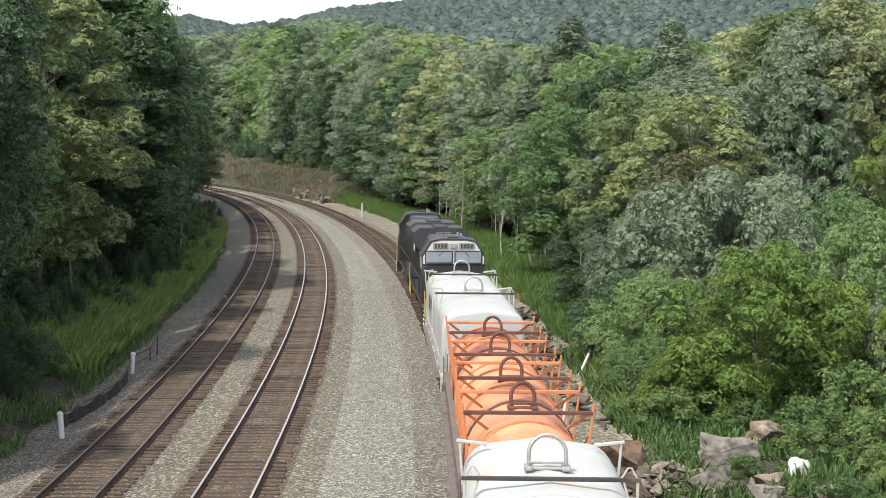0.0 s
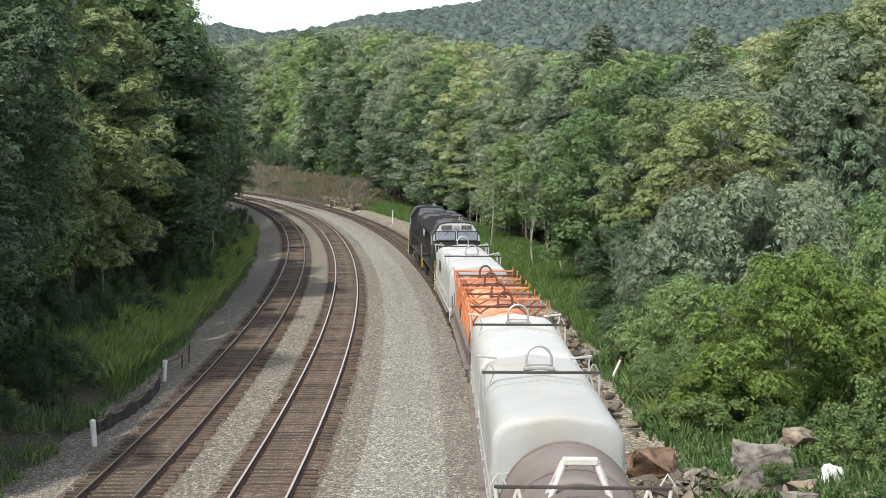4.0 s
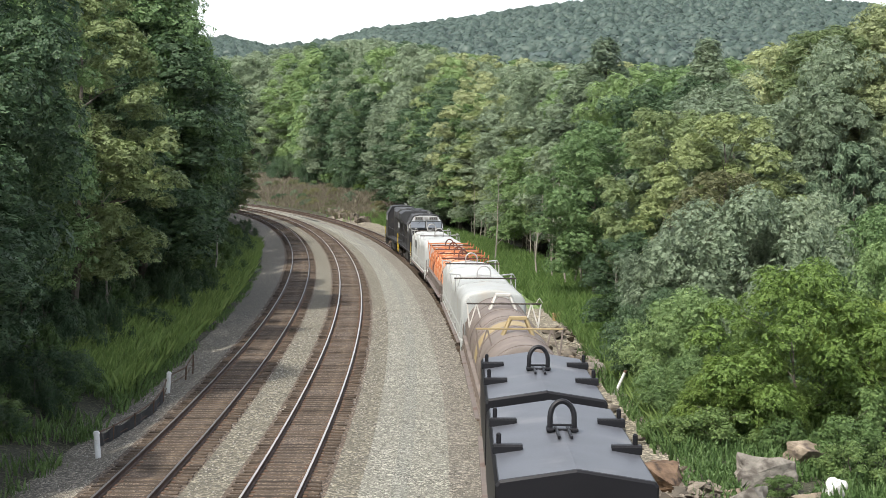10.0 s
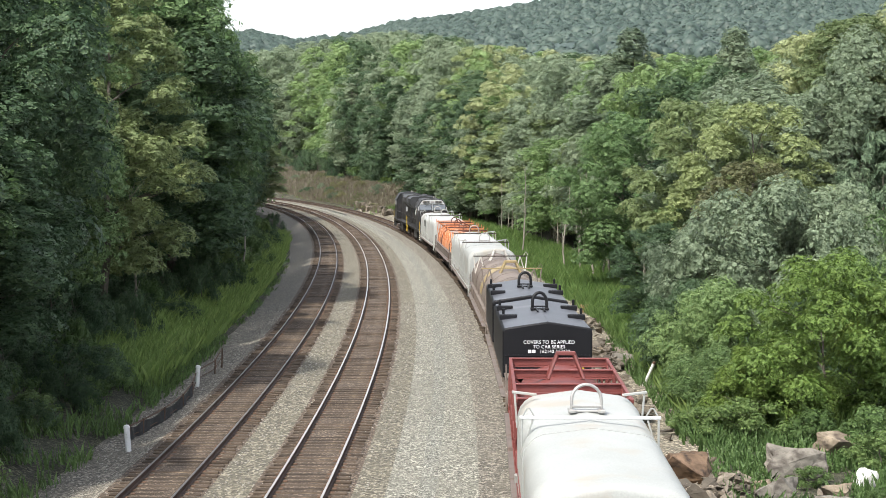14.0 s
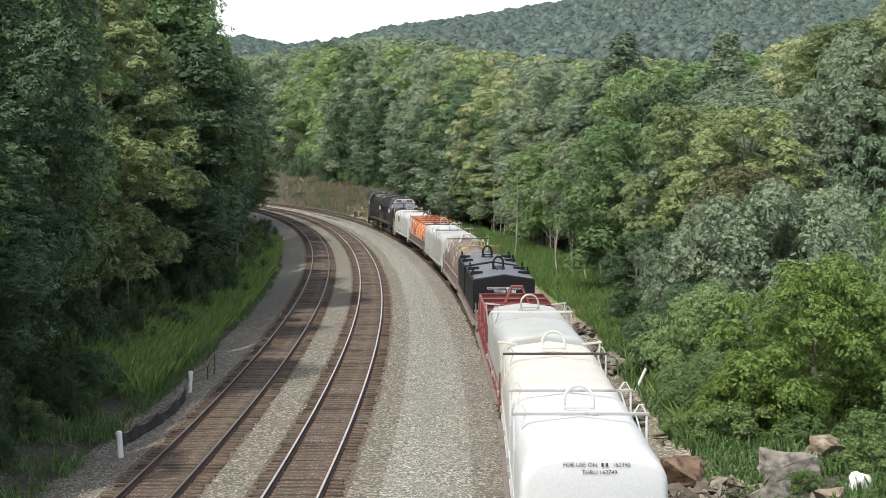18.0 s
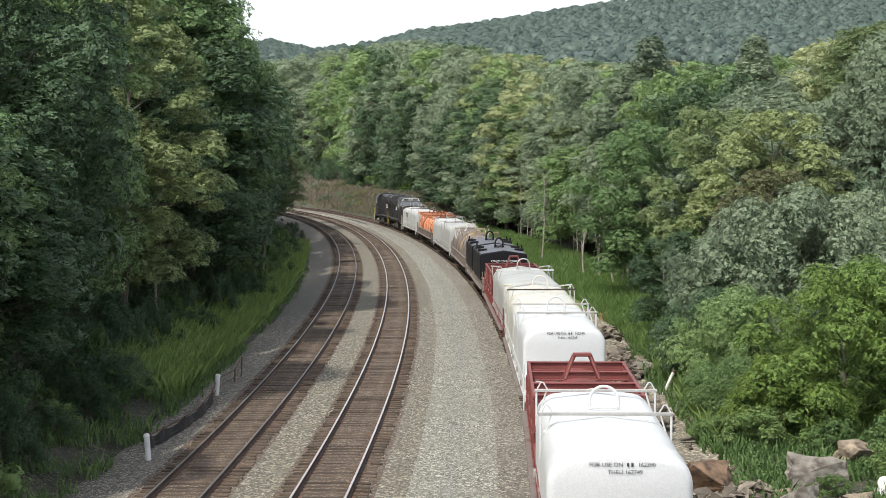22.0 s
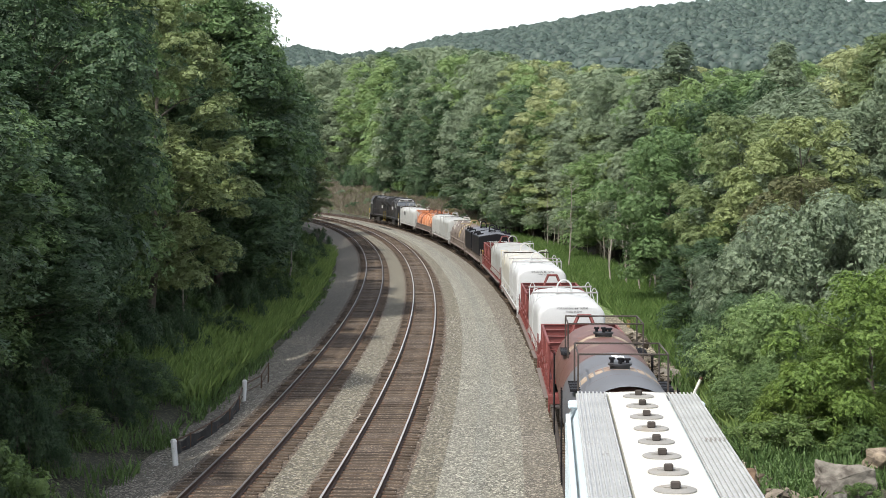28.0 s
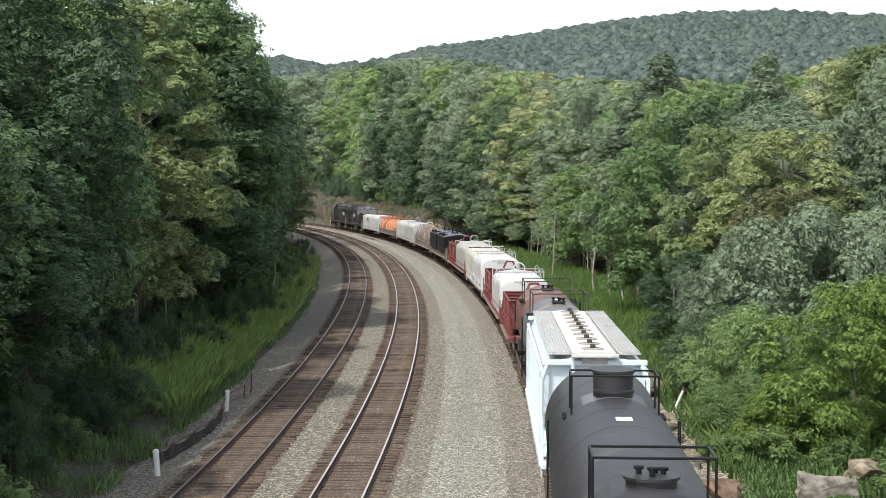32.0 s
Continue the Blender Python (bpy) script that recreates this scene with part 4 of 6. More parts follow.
def build_rocks():
    for a in (
        (1, 9.9, 46.5, 1.05, 0.7, 0.85, M_ROCKGREY, "grey-tan quarried boulder with broken faces", 20, 12),
        (2, 8.6, 43.4, 0.75, 0.6, 0.6, M_ROCKGREY, "grey angular quarried boulder", 70, -8),
        (3, 12.0, 50.0, 0.95, 0.6, 0.6, M_ROCK, "tan boulder half hidden in weeds", 10, 5),
        (4, 5.95, 49.3, 1.15, 0.6, 0.55, M_ROCKBROWN, "long brown boulder beside the ballast", -25, 8),
        (5, 6.7, 46.6, 0.95, 0.65, 0.6, M_ROCKBROWN, "rust-brown cracked quarried boulder", 30, 10),
        (6, 10.4, 44.0, 0.5, 0.4, 0.36, M_ROCK, "small tan stone with a flat face", 50, 0),
        (7, 6.6, 43.4, 0.7, 0.3, 0.35, M_SHALE, "dark slab of shale leaning on rubble", -40, 20),
    ):
        put_rock(*a)
    for a in (
        (8, 11.6, 45.6, 0.38, 0.3, 0.42, M_WHITEROCK, "white quartz-like rock among weeds", 0, 0),
        (9, 8.4, 45.2, 0.4, 0.3, 0.3, M_ROCK, "small tan stone in the rubble", 0, 5),
        (10, 9.9, 42.3, 0.55, 0.4, 0.35, M_ROCKGREY, "grey stone in the rubble", 40, 5),
        (11, 11.9, 42.4, 0.5, 0.4, 0.3, M_ROCK, "tan stone among weeds", 15, 5),
        (12, 7.5, 72.5, 0.8, 0.5, 0.3, M_ROCKGREY, "grey slab on a rubble heap", 15, 15),
        (13, 6.9, 76.0, 0.7, 0.5, 0.25, M_ROCK, "tan slab on a rubble heap", 60, 12),
    ):
        put_rock(*a)
    # rubble: loose slabs one can tell apart, in two heaps
    rs = random.Random(4)
    meshes = [boulder(40 + k, 0.3, 0.22, 0.1, M_SHALE, 9, "slab") for k in range(5)]
    for cx, cy, rx, ry, n in ((7.3, 44.6, 1.7, 2.6, 110), (6.9, 75.0, 1.3, 6.5, 150), (6.9, 88.0, 1.0, 4.0, 40), (6.4, 60.0, 0.8, 7.0, 50)):
        for _ in range(n):
            x, y = cx + rs.gauss(0, rx * 0.5), cy + rs.gauss(0, ry * 0.5)
            if float(along(x, y)[1][0]) < 10.2:
                continue
            ob = new("slab", meshes[rs.randrange(5)])
            k = rs.uniform(0.5, 1.5)
            hump = 0.35 * max(0, 1 - ((x - cx) / rx) ** 2 - ((y - cy) / ry) ** 2)
            ob.matrix_basis = pose(x, y, float(ground_z(x, y)[0]) + 0.06 + hump * rs.uniform(0.3, 1), rs.uniform(-25, 25), rs.uniform(-25, 25), rs.uniform(0, 360)) @ Matrix.Diagonal((k, k, k, 1))
            tagged(ob, "dark broken slab of shale in a rubble heap", "stone", "rubble")
    # dark blasted rock at the foot of the far cutting
    for k in range(16):
        x, y, _h = line(rs.uniform(208, 246), rs.uniform(10.6, 12.4))
        put_rock(200 + k, float(x), float(y), rs.uniform(0.5, 1.1), rs.uniform(0.4, 0.8), rs.uniform(0.4, 0.9), M_SHALE, "dark broken rock at the foot of the cutting", rs.uniform(0, 180), rs.uniform(-12, 12))
    # weeds and shrubs round them
    for x, y, h, r in ((9.6, 53.5, 1.5, 1.6), (11.6, 52.6, 1.3, 1.2), (12.6, 47.8, 1.3, 1.3), (13.9, 44.0, 1.4, 1.2), (10.0, 45.6, 0.7, 0.7), (11.3, 43.2, 0.5, 0.6), (13.2, 50.5, 1.7, 1.6), (8.2, 54.5, 1.0, 1.2), (12.0, 41.6, 0.9, 1.0), (14.6, 47.2, 2.0, 1.7), (15.4, 52.6, 2.6, 2.0)):
        tree("bush", x, y, h, r, "low", "weeds by the boulders")


def post(x, y, h, lean_x, lean_y, dark_tip=False):
    """A round white marker post with a domed cap."""
    root = thing("marker_post", "white plastic marker post with a domed cap" if not dark_tip else "leaning white marker post with a dark tip", "post", "marker posts")
    root.matrix_basis = pose(x, y, float(ground_z(x, y)[0]) + 0.08, lean_x, lean_y, 0)
    r = 0.065 if dark_tip else 0.095
    part("shaft", Shape().tube([(0, 0, -0.4), (0, 0, h + 0.05)], r, 14), M_POST, root)
    cap = Shape().tube([(0, 0, h + 0.05), (0, 0, h + 0.1), (0, 0, h + 0.15), (0, 0, h + 0.17)], 0.08, 14, True, [r * 1.15, r * 1.15, r * 0.85, r * 0.3])
    part("cap", cap, M_STAKE if dark_tip else M_POST, root, "dark tip" if dark_tip else "")
    return root


def build_small():
    post(-10.9, 50.7, 1.2, 0, -4)
    post(-11.2, 65.2, 1.2, 0, 4)
    post(-5.5, 211.0, 1.3, 0, 0)
    post(5.6, 54.0, 1.2, 0, 3)
    post(7.4, 65.4, 0.95, 0, 24, True)
    # a low rail on rusty stakes at the foot of the bank
    fence = thing("low_fence", "low rusty wire fence with sagging dark cloth on stakes", "fence")
    pts = [(-10.97, 70.6), (-11.0, 68.8), (-11.3, 66.0), (-10.9, 62.5), (-10.75, 59.5), (-10.9, 56.6), (-11.2, 54.3), (-11.45, 53.2)]
    tops = []
    for k, (x, y) in enumerate(pts):
        z = -0.52
        h = 0.95 if k == 0 else 0.7 - 0.03 * k
        part("stake", Shape().tube([(x, y, z - 0.1), (x + 0.03, y, z + h)], 0.035, 6), M_STAKE, fence)
        tops.append((x, y, z + h - 0.06))
    part("top_wire", Shape().tube(tops, 0.028, 5), M_STAKE, fence)
    part("lower_wire", Shape().tube([(a, b, c - 0.35) for a, b, c in tops], 0.02, 5), M_STAKE, fence)
    # sagging dark cloth on the nearer stretch
    for p, q in zip(tops[3:-1], tops[4:]):
        rows = []
        for e in (0.012, -0.012):
            top, low = [], []
            for k in range(7):
                f = k / 6
                sag = 0.12 * math.sin(math.pi * f)
                x, y, z = (p[c] + (q[c] - p[c]) * f for c in range(3))
                top.append((x + e, y, z - sag))
                low.append((x + e + 0.07 * math.sin(f * 9), y, z - 0.62))
            rows += [top, low] if e > 0 else [low, top]
        part("cloth", Shape().loft([[r[k] for r in rows] for k in range(7)], smooth=True), M_CLOTH, fence, "dark sagging barrier cloth")
    box = thing("equipment_box", "ochre yellow equipment box on the gravel", "box", at=pose(7.4, 96.5, float(ground_z(7.4, 96.5)[0]), 0, 0, 20))
    part("body", Shape().box(0, 0, 0.22, 0.62, 0.45, 0.44, 0.03), M_BOXYELLOW, box)
    part("lid", Shape().box(0, 0, 0.46, 0.68, 0.5, 0.06, 0.02), M_BOXYELLOW, box)


def build_place():
    build_ground()
    build_ballast()
    build_hill()
    build_woods()
    build_grass()
    build_rocks()
    build_small()
    build_track("track_1", off_1, -14, 136, (M_RAILDULL, M_RAILDULL), "railway track with dull dark rails, leftmost of three")
    build_track("track_2", off_2, -14, 136, (M_RAILHEAD, M_RAILHEAD), "railway track with bright worn rails on brown ties")
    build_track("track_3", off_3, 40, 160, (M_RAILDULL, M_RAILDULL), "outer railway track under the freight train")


build_place()


# ---- the train ----
SPEED = (6.1,)


def gone(t):
    """How far the train has run after t seconds."""
    return sum(c * t ** (k + 1) for k, c in enumerate(SPEED))


M_WHITE = mat("paint_white", (0.57, 0.58, 0.575), 0.4, 0, 0.03, 0.6, 25, 0.05, (0.56, 0.54, 0.5), 0.12, 0.8)
M_OFFWHITE = mat("paint_off_white", (0.46, 0.47, 0.45), 0.5, 0, 0.06, 0.8, 25, 0.08, (0.42, 0.39, 0.33), 0.3, 0.7)
M_GREYWHITE = mat("paint_grey_white", (0.38, 0.39, 0.37), 0.55, 0, 0.08, 0.8, 25, 0.08, (0.34, 0.31, 0.26), 0.35, 0.6)
M_CREAM = mat("paint_cream", (0.52, 0.51, 0.45), 0.5, 0, 0.06, 0.8, 25, 0.08, (0.58, 0.48, 0.32), 0.25, 0.6)
M_ORANGE = mat("paint_orange", (0.6, 0.225, 0.095), 0.55, 0, 0.2, 0.8, 22, 0.1, (0.23, 0.075, 0.04), 0.25, 0.55)
M_ORANGEFADE = mat("paint_orange_faded", (0.70, 0.32, 0.165), 0.6, 0, 0.25, 0.7, 22, 0.1, (0.24, 0.075, 0.04), 0.5, 0.45)
M_RUSTDARK = mat("rust_dark", (0.13, 0.055, 0.04), 0.8, 0.1, 0.3, 2, 30, 0.2)
M_TAN = mat("paint_tan_dirty", (0.19, 0.155, 0.13), 0.65, 0, 0.25, 0.6, 22, 0.12, (0.12, 0.095, 0.08), 0.4, 0.5)
M_TANYELLOW = mat("paint_mustard", (0.34, 0.26, 0.13), 0.65, 0, 0.2, 0.8, 22, 0.1, (0.2, 0.15, 0.1), 0.3, 0.8)
M_WHITERUST = mat("paint_white_rusty", (0.58, 0.55, 0.50), 0.6, 0, 0.15, 1.5, 25, 0.15, (0.25, 0.11, 0.07), 0.25, 1.6)
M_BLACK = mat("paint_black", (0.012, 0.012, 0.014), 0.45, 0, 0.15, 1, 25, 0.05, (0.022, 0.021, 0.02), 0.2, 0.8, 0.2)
M_ROOFBLACK = mat("paint_roof_dark_grey", (0.085, 0.089, 0.1), 0.45, 0, 0.15, 0.9, 25, 0.05, (0.125, 0.125, 0.13), 0.3, 0.6)
M_TANKBLACK = mat("tank_black", (0.028, 0.028, 0.030), 0.5, 0, 0.2, 0.7, 25, 0.06, (0.06, 0.055, 0.05), 0.25, 0.9)
M_TANKGREY = mat("tank_grey", (0.125, 0.128, 0.138), 0.5, 0, 0.12, 0.7, 25, 0.06, (0.1, 0.09, 0.08), 0.25, 0.9)
M_TANKBROWN = mat("tank_brown", (0.14, 0.065, 0.05), 0.5, 0, 0.2, 0.7, 22, 0.08, (0.24, 0.17, 0.12), 0.2, 0.9)
M_STAIN = mat("tank_stain", (0.36, 0.28, 0.20), 0.7, 0, 0.25, 2.5, 22, 0.1, (0.16, 0.08, 0.06), 0.4, 2.0)
M_RED = mat("paint_oxide_red", (0.185, 0.047, 0.04), 0.6, 0, 0.2, 0.9, 22, 0.1, (0.15, 0.05, 0.045), 0.35, 0.9)
M_BLUEWHITE = mat("paint_pale_blue", (0.66, 0.75, 0.79), 0.45, 0, 0.05, 0.7, 25, 0.06, (0.45, 0.48, 0.48), 0.2, 0.8, 0.5, 0.0)
M_HOPWHITE = mat("roof_white", (0.6, 0.58, 0.51), 0.5, 0, 0.06, 0.9, 25, 0.06, (0.55, 0.52, 0.45), 0.2, 0.9)
M_GALV = mat("galvanised_grating", (0.55, 0.55, 0.53), 0.5, 0.5, 0.12, 1.5, 30, 0.1, (0.3, 0.28, 0.25), 0.2, 1.5)
M_HATCH = mat("hatch_grey", (0.27, 0.26, 0.235), 0.6, 0, 0.15, 2, 25, 0.1, (0.25, 0.22, 0.18), 0.3, 2)
M_STEEL = mat("bare_steel", (0.42, 0.41, 0.39), 0.5, 0.5, 0.15, 2, 25, 0.1, (0.22, 0.16, 0.12), 0.3, 2)
M_UNDER = mat("underframe_grime", (0.055, 0.045, 0.038), 0.85, 0, 0.3, 1.5, 22, 0.2, (0.11, 0.08, 0.06), 0.3, 1.2)
M_DECK = mat("deck_rusty_grey", (0.16, 0.135, 0.12), 0.8, 0, 0.25, 1.2, 22, 0.15, (0.10, 0.065, 0.05), 0.35, 1.2)
M_LOCO = mat("loco_black", (0.028, 0.027, 0.027), 0.5, 0, 0.2, 0.8, 22, 0.05, (0.075, 0.065, 0.055), 0.3, 0.8)
M_LOCOROOF = mat("loco_roof_grime", (0.042, 0.043, 0.045), 0.6, 0, 0.25, 0.8, 22, 0.08, (0.075, 0.07, 0.065), 0.3, 0.8)
M_YELLOW = mat("safety_yellow", (0.62, 0.45, 0.05), 0.5, 0, 0.1, 2, 25, 0.05)
M_INK = mat("stencil_black", (0.05, 0.05, 0.05), 0.6, 0, 0.0, 2, 25, 0)
M_CHALK = mat("stencil_white", (0.8, 0.8, 0.8), 0.6, 0, 0.0, 2, 25, 0)
M_WHEEL = mat("wheel_steel", (0.09, 0.07, 0.06), 0.6, 0.5, 0.2, 3, 25, 0.1)
# base colour raised to pale blue-grey as a painted sky reflection
M_GLASS_SKY = mat("cab_glass_sky", (0.26, 0.29, 0.33), 0.08, 0, 0.05, 0.5, 10, 0, None, 0, 1, 1.0)

CARS, WHEELSETS = [], []


def lettering(words, size, material, parent, m, name="stencil"):
    """Flat letters in the built-in font, as a mesh."""
    cu = bpy.data.curves.new(name, "FONT")
    cu.body, cu.size, cu.align_x, cu.extrude = words, size, "CENTER", 0.001
    tmp = bpy.data.objects.new(name, cu)
    scene.collection.objects.link(tmp)
    bpy.context.view_layer.update()
    me = bpy.data.meshes.new_from_object(tmp.evaluated_get(bpy.context.evaluated_depsgraph_get()))
    bpy.data.objects.remove(tmp)
    me.materials.clear()
    me.materials.append(material)
    return part(name, me, material, parent, at=m)


def bars(widths, h, gap, material, parent, m, name="stencil"):
    """Plain bars where writing stands that is not spelt out."""
    sh, x = Shape(), -(sum(widths) + gap * (len(widths) - 1)) / 2
    for w in widths:
        sh.box(x + w / 2, h / 2, 0, w, h, 0.006, 0.001)
        x += w + gap
    return part(name, sh, material, parent, at=m)


REAR = lambda x, y, z: Matrix.Translation((x, y, z)) @ Matrix.Rotation(radians(90), 4, "X")
LEFT = lambda x, y, z: Matrix.Translation((x, y, z)) @ Matrix.Rotation(radians(-90), 4, "Z") @ Matrix.Rotation(radians(90), 4, "X")


def wheelset_mesh(r=0.42):
    sh = Shape()
    for sx in (-1, 1):
        x = sx * 0.745
        sh.tube([(x - 0.065 * 1, 0, 0), (x + 0.065, 0, 0)], r, 22)
        sh.tube([(x - sx * 0.1, 0, 0), (x - sx * 0.066, 0, 0)], r + 0.025, 22)
        for k in range(6):
            a = k * math.pi / 3
            sh.box(x + sx * 0.068, math.cos(a) * r * 0.55, math.sin(a) * r * 0.55, 0.02, 0.09, 0.09, 0.01)
    sh.tube([(-1.0, 0, 0), (1.0, 0, 0)], 0.08, 10)
    return sh.mesh("wheelset", M_WHEEL)


def sideframe_mesh(base):
    sh = Shape()
    sh.beam((0, -base / 2, 0.5), (0, base / 2, 0.5), 0.14, 0.16, 0.03)
    sh.beam((0, -base / 2, 0.46), (0, -0.35, 0.22), 0.12, 0.12, 0.03)
    sh.beam((0, base / 2, 0.46), (0, 0.35, 0.22), 0.12, 0.12, 0.03)
    sh.box(0, 0, 0.2, 0.14, 0.8, 0.12, 0.03)
    sh.box(0, 0, 0.36, 0.2, 0.36, 0.3, 0.03)
    for s in (-1, 1):
        sh.box(0, s * base / 2, 0.42, 0.22, 0.3, 0.28, 0.04)
    return sh.mesh("sideframe", M_UNDER)


WHEEL, SIDE2 = wheelset_mesh(), sideframe_mesh(1.75)
SIDE3 = sideframe_mesh(3.7)
BOLSTER = Shape().box(0, 0, 0.6, 2.0, 0.4, 0.25, 0.04).mesh("bolster", M_UNDER)
KNUCKLE = Shape().box(0, 0, 0.86, 0.18, 0.6, 0.22, 0.04).box(0.05, 0.36, 0.86, 0.3, 0.26, 0.3, 0.06).mesh("coupler", M_UNDER)


def running_gear(car, half, axles=(-0.875, 0.875), side=None):
    for sy in (-1, 1):
        tr = part("truck", BOLSTER, M_UNDER, car, "grimy cast steel truck", Matrix.Translation((0, sy * half, 0)))
        for sx in (-1, 1):
            part("sideframe", side or SIDE2, M_UNDER, tr, at=Matrix.Translation((sx * 1.0, 0, 0)))
        for a in axles:
            WHEELSETS.append(part("wheelset", WHEEL, M_WHEEL, tr, at=Matrix.Translation((0, a, 0.42))))


def couplers(car, L):
    part("coupler", KNUCKLE, M_UNDER, car, at=Matrix.Translation((0, L / 2 - 0.3, 0)))
    part("coupler", KNUCKLE, M_UNDER, car, at=Matrix.Translation((0, -L / 2 + 0.3, 0)) @ Matrix.Rotation(math.pi, 4, "Z"))


def register(car, u0, u1, half):
    CARS.append((car, (u0 + u1) / 2, half))
    return car


def ladder(parent, x, y, z0, z1, material, across=0.42, along_y=True, name="ladder"):
    sh = Shape()
    ends = ((x, y - across / 2), (x, y + across / 2)) if along_y else ((x - across / 2, y), (x + across / 2, y))
    for a, b in ends:
        sh.tube([(a, b, z0), (a, b, z1)], 0.022, 6)
    k = z0 + 0.12
    while k < z1:
        sh.tube([(*ends[0], k), (*ends[1], k)], 0.016, 5)
        k += 0.36
    return part(name, sh, material, parent)


def hood_ring(y, w, z0, zs, zt, r, inset=0.0):
    """One rib of a hood: upright sides, rounded shoulders, a slightly crowned top."""
    w, zt = w - inset, zt - inset * 0.9
    pts = [(-w, y, z0), (-w, y, zt - r - 0.12)]
    for k in range(1, 7):
        a = math.pi / 2 * k / 6
        pts.append((-w + r - r * math.cos(a), y, zt - r - 0.12 + r * math.sin(a)))
    pts.append((0, y, zt))
    return pts + [(-p[0], p[1], p[2]) for p in pts[:-1][::-1]]


def lift_loop(parent, y, z, material, w=0.62, h=0.52, r=0.036, lean=0.08):
    sh = Shape()
    pts = []
    for k in range(13):
        a = math.pi * k / 12
        pts.append((-w / 2 * math.cos(a), y + lean * math.sin(a), z + h * 0.45 + h * 0.55 * math.sin(a)))
    sh.tube([(-w / 2, y, z - 0.05)] + pts + [(w / 2, y, z - 0.05)], r, 8)
    sh.box(0, y, z + 0.02, w + 0.12, 0.16, 0.05, 0.01)
    for s in (-1, 1):
        sh.box(s * w / 2, y, z + 0.03, 0.16, 0.4, 0.07, 0.015)
    sh.beam((-w / 2, y - 0.02, z + 0.12), (w / 2, y - 0.02, z + 0.12), 0.05, 0.05)
    return part("lifting_loop", sh, material, parent, "steel lifting loop")


def crossbar(parent, y, z, material, braces, w=1.52, shoulder=(1.47, 2.6)):
    """A stacking bar across the hood with braces at both ends."""
    part("stacking_bar", Shape().beam((-w, y, z), (w, y, z), 0.08, 0.07, 0.01), material, parent, "stacking bar across the top")
    for s in (-1, 1):
        sh = Shape()
        sh.beam((s * (w - 0.05), y, z), (s * shoulder[0], y, shoulder[1]), 0.05, 0.05)
        sh.beam((s * (w - 0.3), y, z), (s * shoulder[0], y, shoulder[1] + 0.05), 0.04, 0.04)
        sh.tube([(s * (w - 0.05), y, z), (s * (w - 0.16), y, z + 0.2), (s * (w - 0.22), y, z + 0.2), (s * (w - 0.34), y, z)], 0.018, 5)
        part("brace", sh, braces, parent)


def smooth_hood(car, y, length, material, loop_mat, bar_mat, words="", top=3.42, w=1.47):
    rings = []
    h = length / 2
    for d, ins in ((0, 0.16), (0.03, 0.08), (0.08, 0.03), (0.16, 0.005), (0.4, 0.0), (0.9, 0.0), (1.0, -0.012), (1.1, 0.0)):
        rings.append(hood_ring(y - h + d, w, 1.22, 2.5, top, 0.58, ins))
    rings += [[(p[0], 2 * y - p[1], p[2]) for p in r] for r in rings[::-1]]
    hood = part("hood", Shape().loft(rings), material, car)
    lift_loop(hood, y + (0.3 if words else 0.19 * length), top, loop_mat, 0.66, 0.6)
    crossbar(hood, y - 0.3 if words else y + 0.08 * length, top + 0.07, bar_mat, material)
    if words:
        crossbar(hood, y + h - 1.1, top + 0.07, bar_mat, material)
    else:
        for s in (-1, 1):
            sh = Shape().beam((s * (w - 0.45), y + h - 0.9, top - 0.02), (s * (w + 0.14), y + h - 0.9, top + 0.05), 0.08, 0.06)
            sh.beam((s * (w + 0.08), y + h - 0.9, top + 0.03), (s * (w + 0.01), y + h - 0.9, 2.6), 0.05, 0.05)
            part("corner_bracket", sh, material, hood)
    seam = Shape().loft([hood_ring(y - 0.03, w + 0.012, 1.23, 2.5, top + 0.012, 0.58), hood_ring(y + 0.03, w + 0.012, 1.23, 2.5, top + 0.012, 0.58)])
    part("seam", seam, material, hood)
    for s in (-1, 1):
        for d in (-h + 0.6, 0, h - 0.6):
            part("hold_down", Shape().box(s * (w + 0.03), y + d, 1.32, 0.08, 0.22, 0.2, 0.02), M_STEEL, hood)
    if words:
        lettering("FOR USE ON", 0.118, M_INK, hood, REAR(-0.28, y - h - 0.02, 3.1))
        bars((0.045, 0.045), 0.075, 0.04, M_INK, hood, REAR(0.2, y - h - 0.02, 3.1))
        lettering(words[0], 0.118, M_INK, hood, REAR(0.53, y - h - 0.02, 3.1))
        lettering(words[1], 0.118, M_INK, hood, REAR(0.1, y - h - 0.02, 2.95))
    return hood


def barrel(y0, y1, r, zc, z0, n=18, flat=1.0):
    def ring(y, k):
        pts = [(-r * k, y, z0)]
        for i in range(n + 1):
            a = math.pi * i / n
            pts.append((-r * k * math.cos(a), y, zc + r * k * flat * math.sin(a)))
        return pts + [(r * k, y, z0)]

    return Shape().loft([ring(y0, 0.93), ring(y0 + 0.04, 0.985), ring(y0 + 0.12, 1.0), ring(y1 - 0.12, 1.0), ring(y1 - 0.04, 0.985), ring(y1, 0.93)])


def band(parent, y, r, zc, z0, material, width=0.09, flat=1.0, name="rib"):
    n = 18

    def ring(yy):
        pts = [(-r, yy, z0)]
        for i in range(n + 1):
            a = math.pi * i / n
            pts.append((-r * math.cos(a), yy, zc + r * flat * math.sin(a)))
        return pts + [(r, yy, z0)]

    return part(name, Shape().loft([ring(y - width / 2), ring(y + width / 2)]), material, parent)


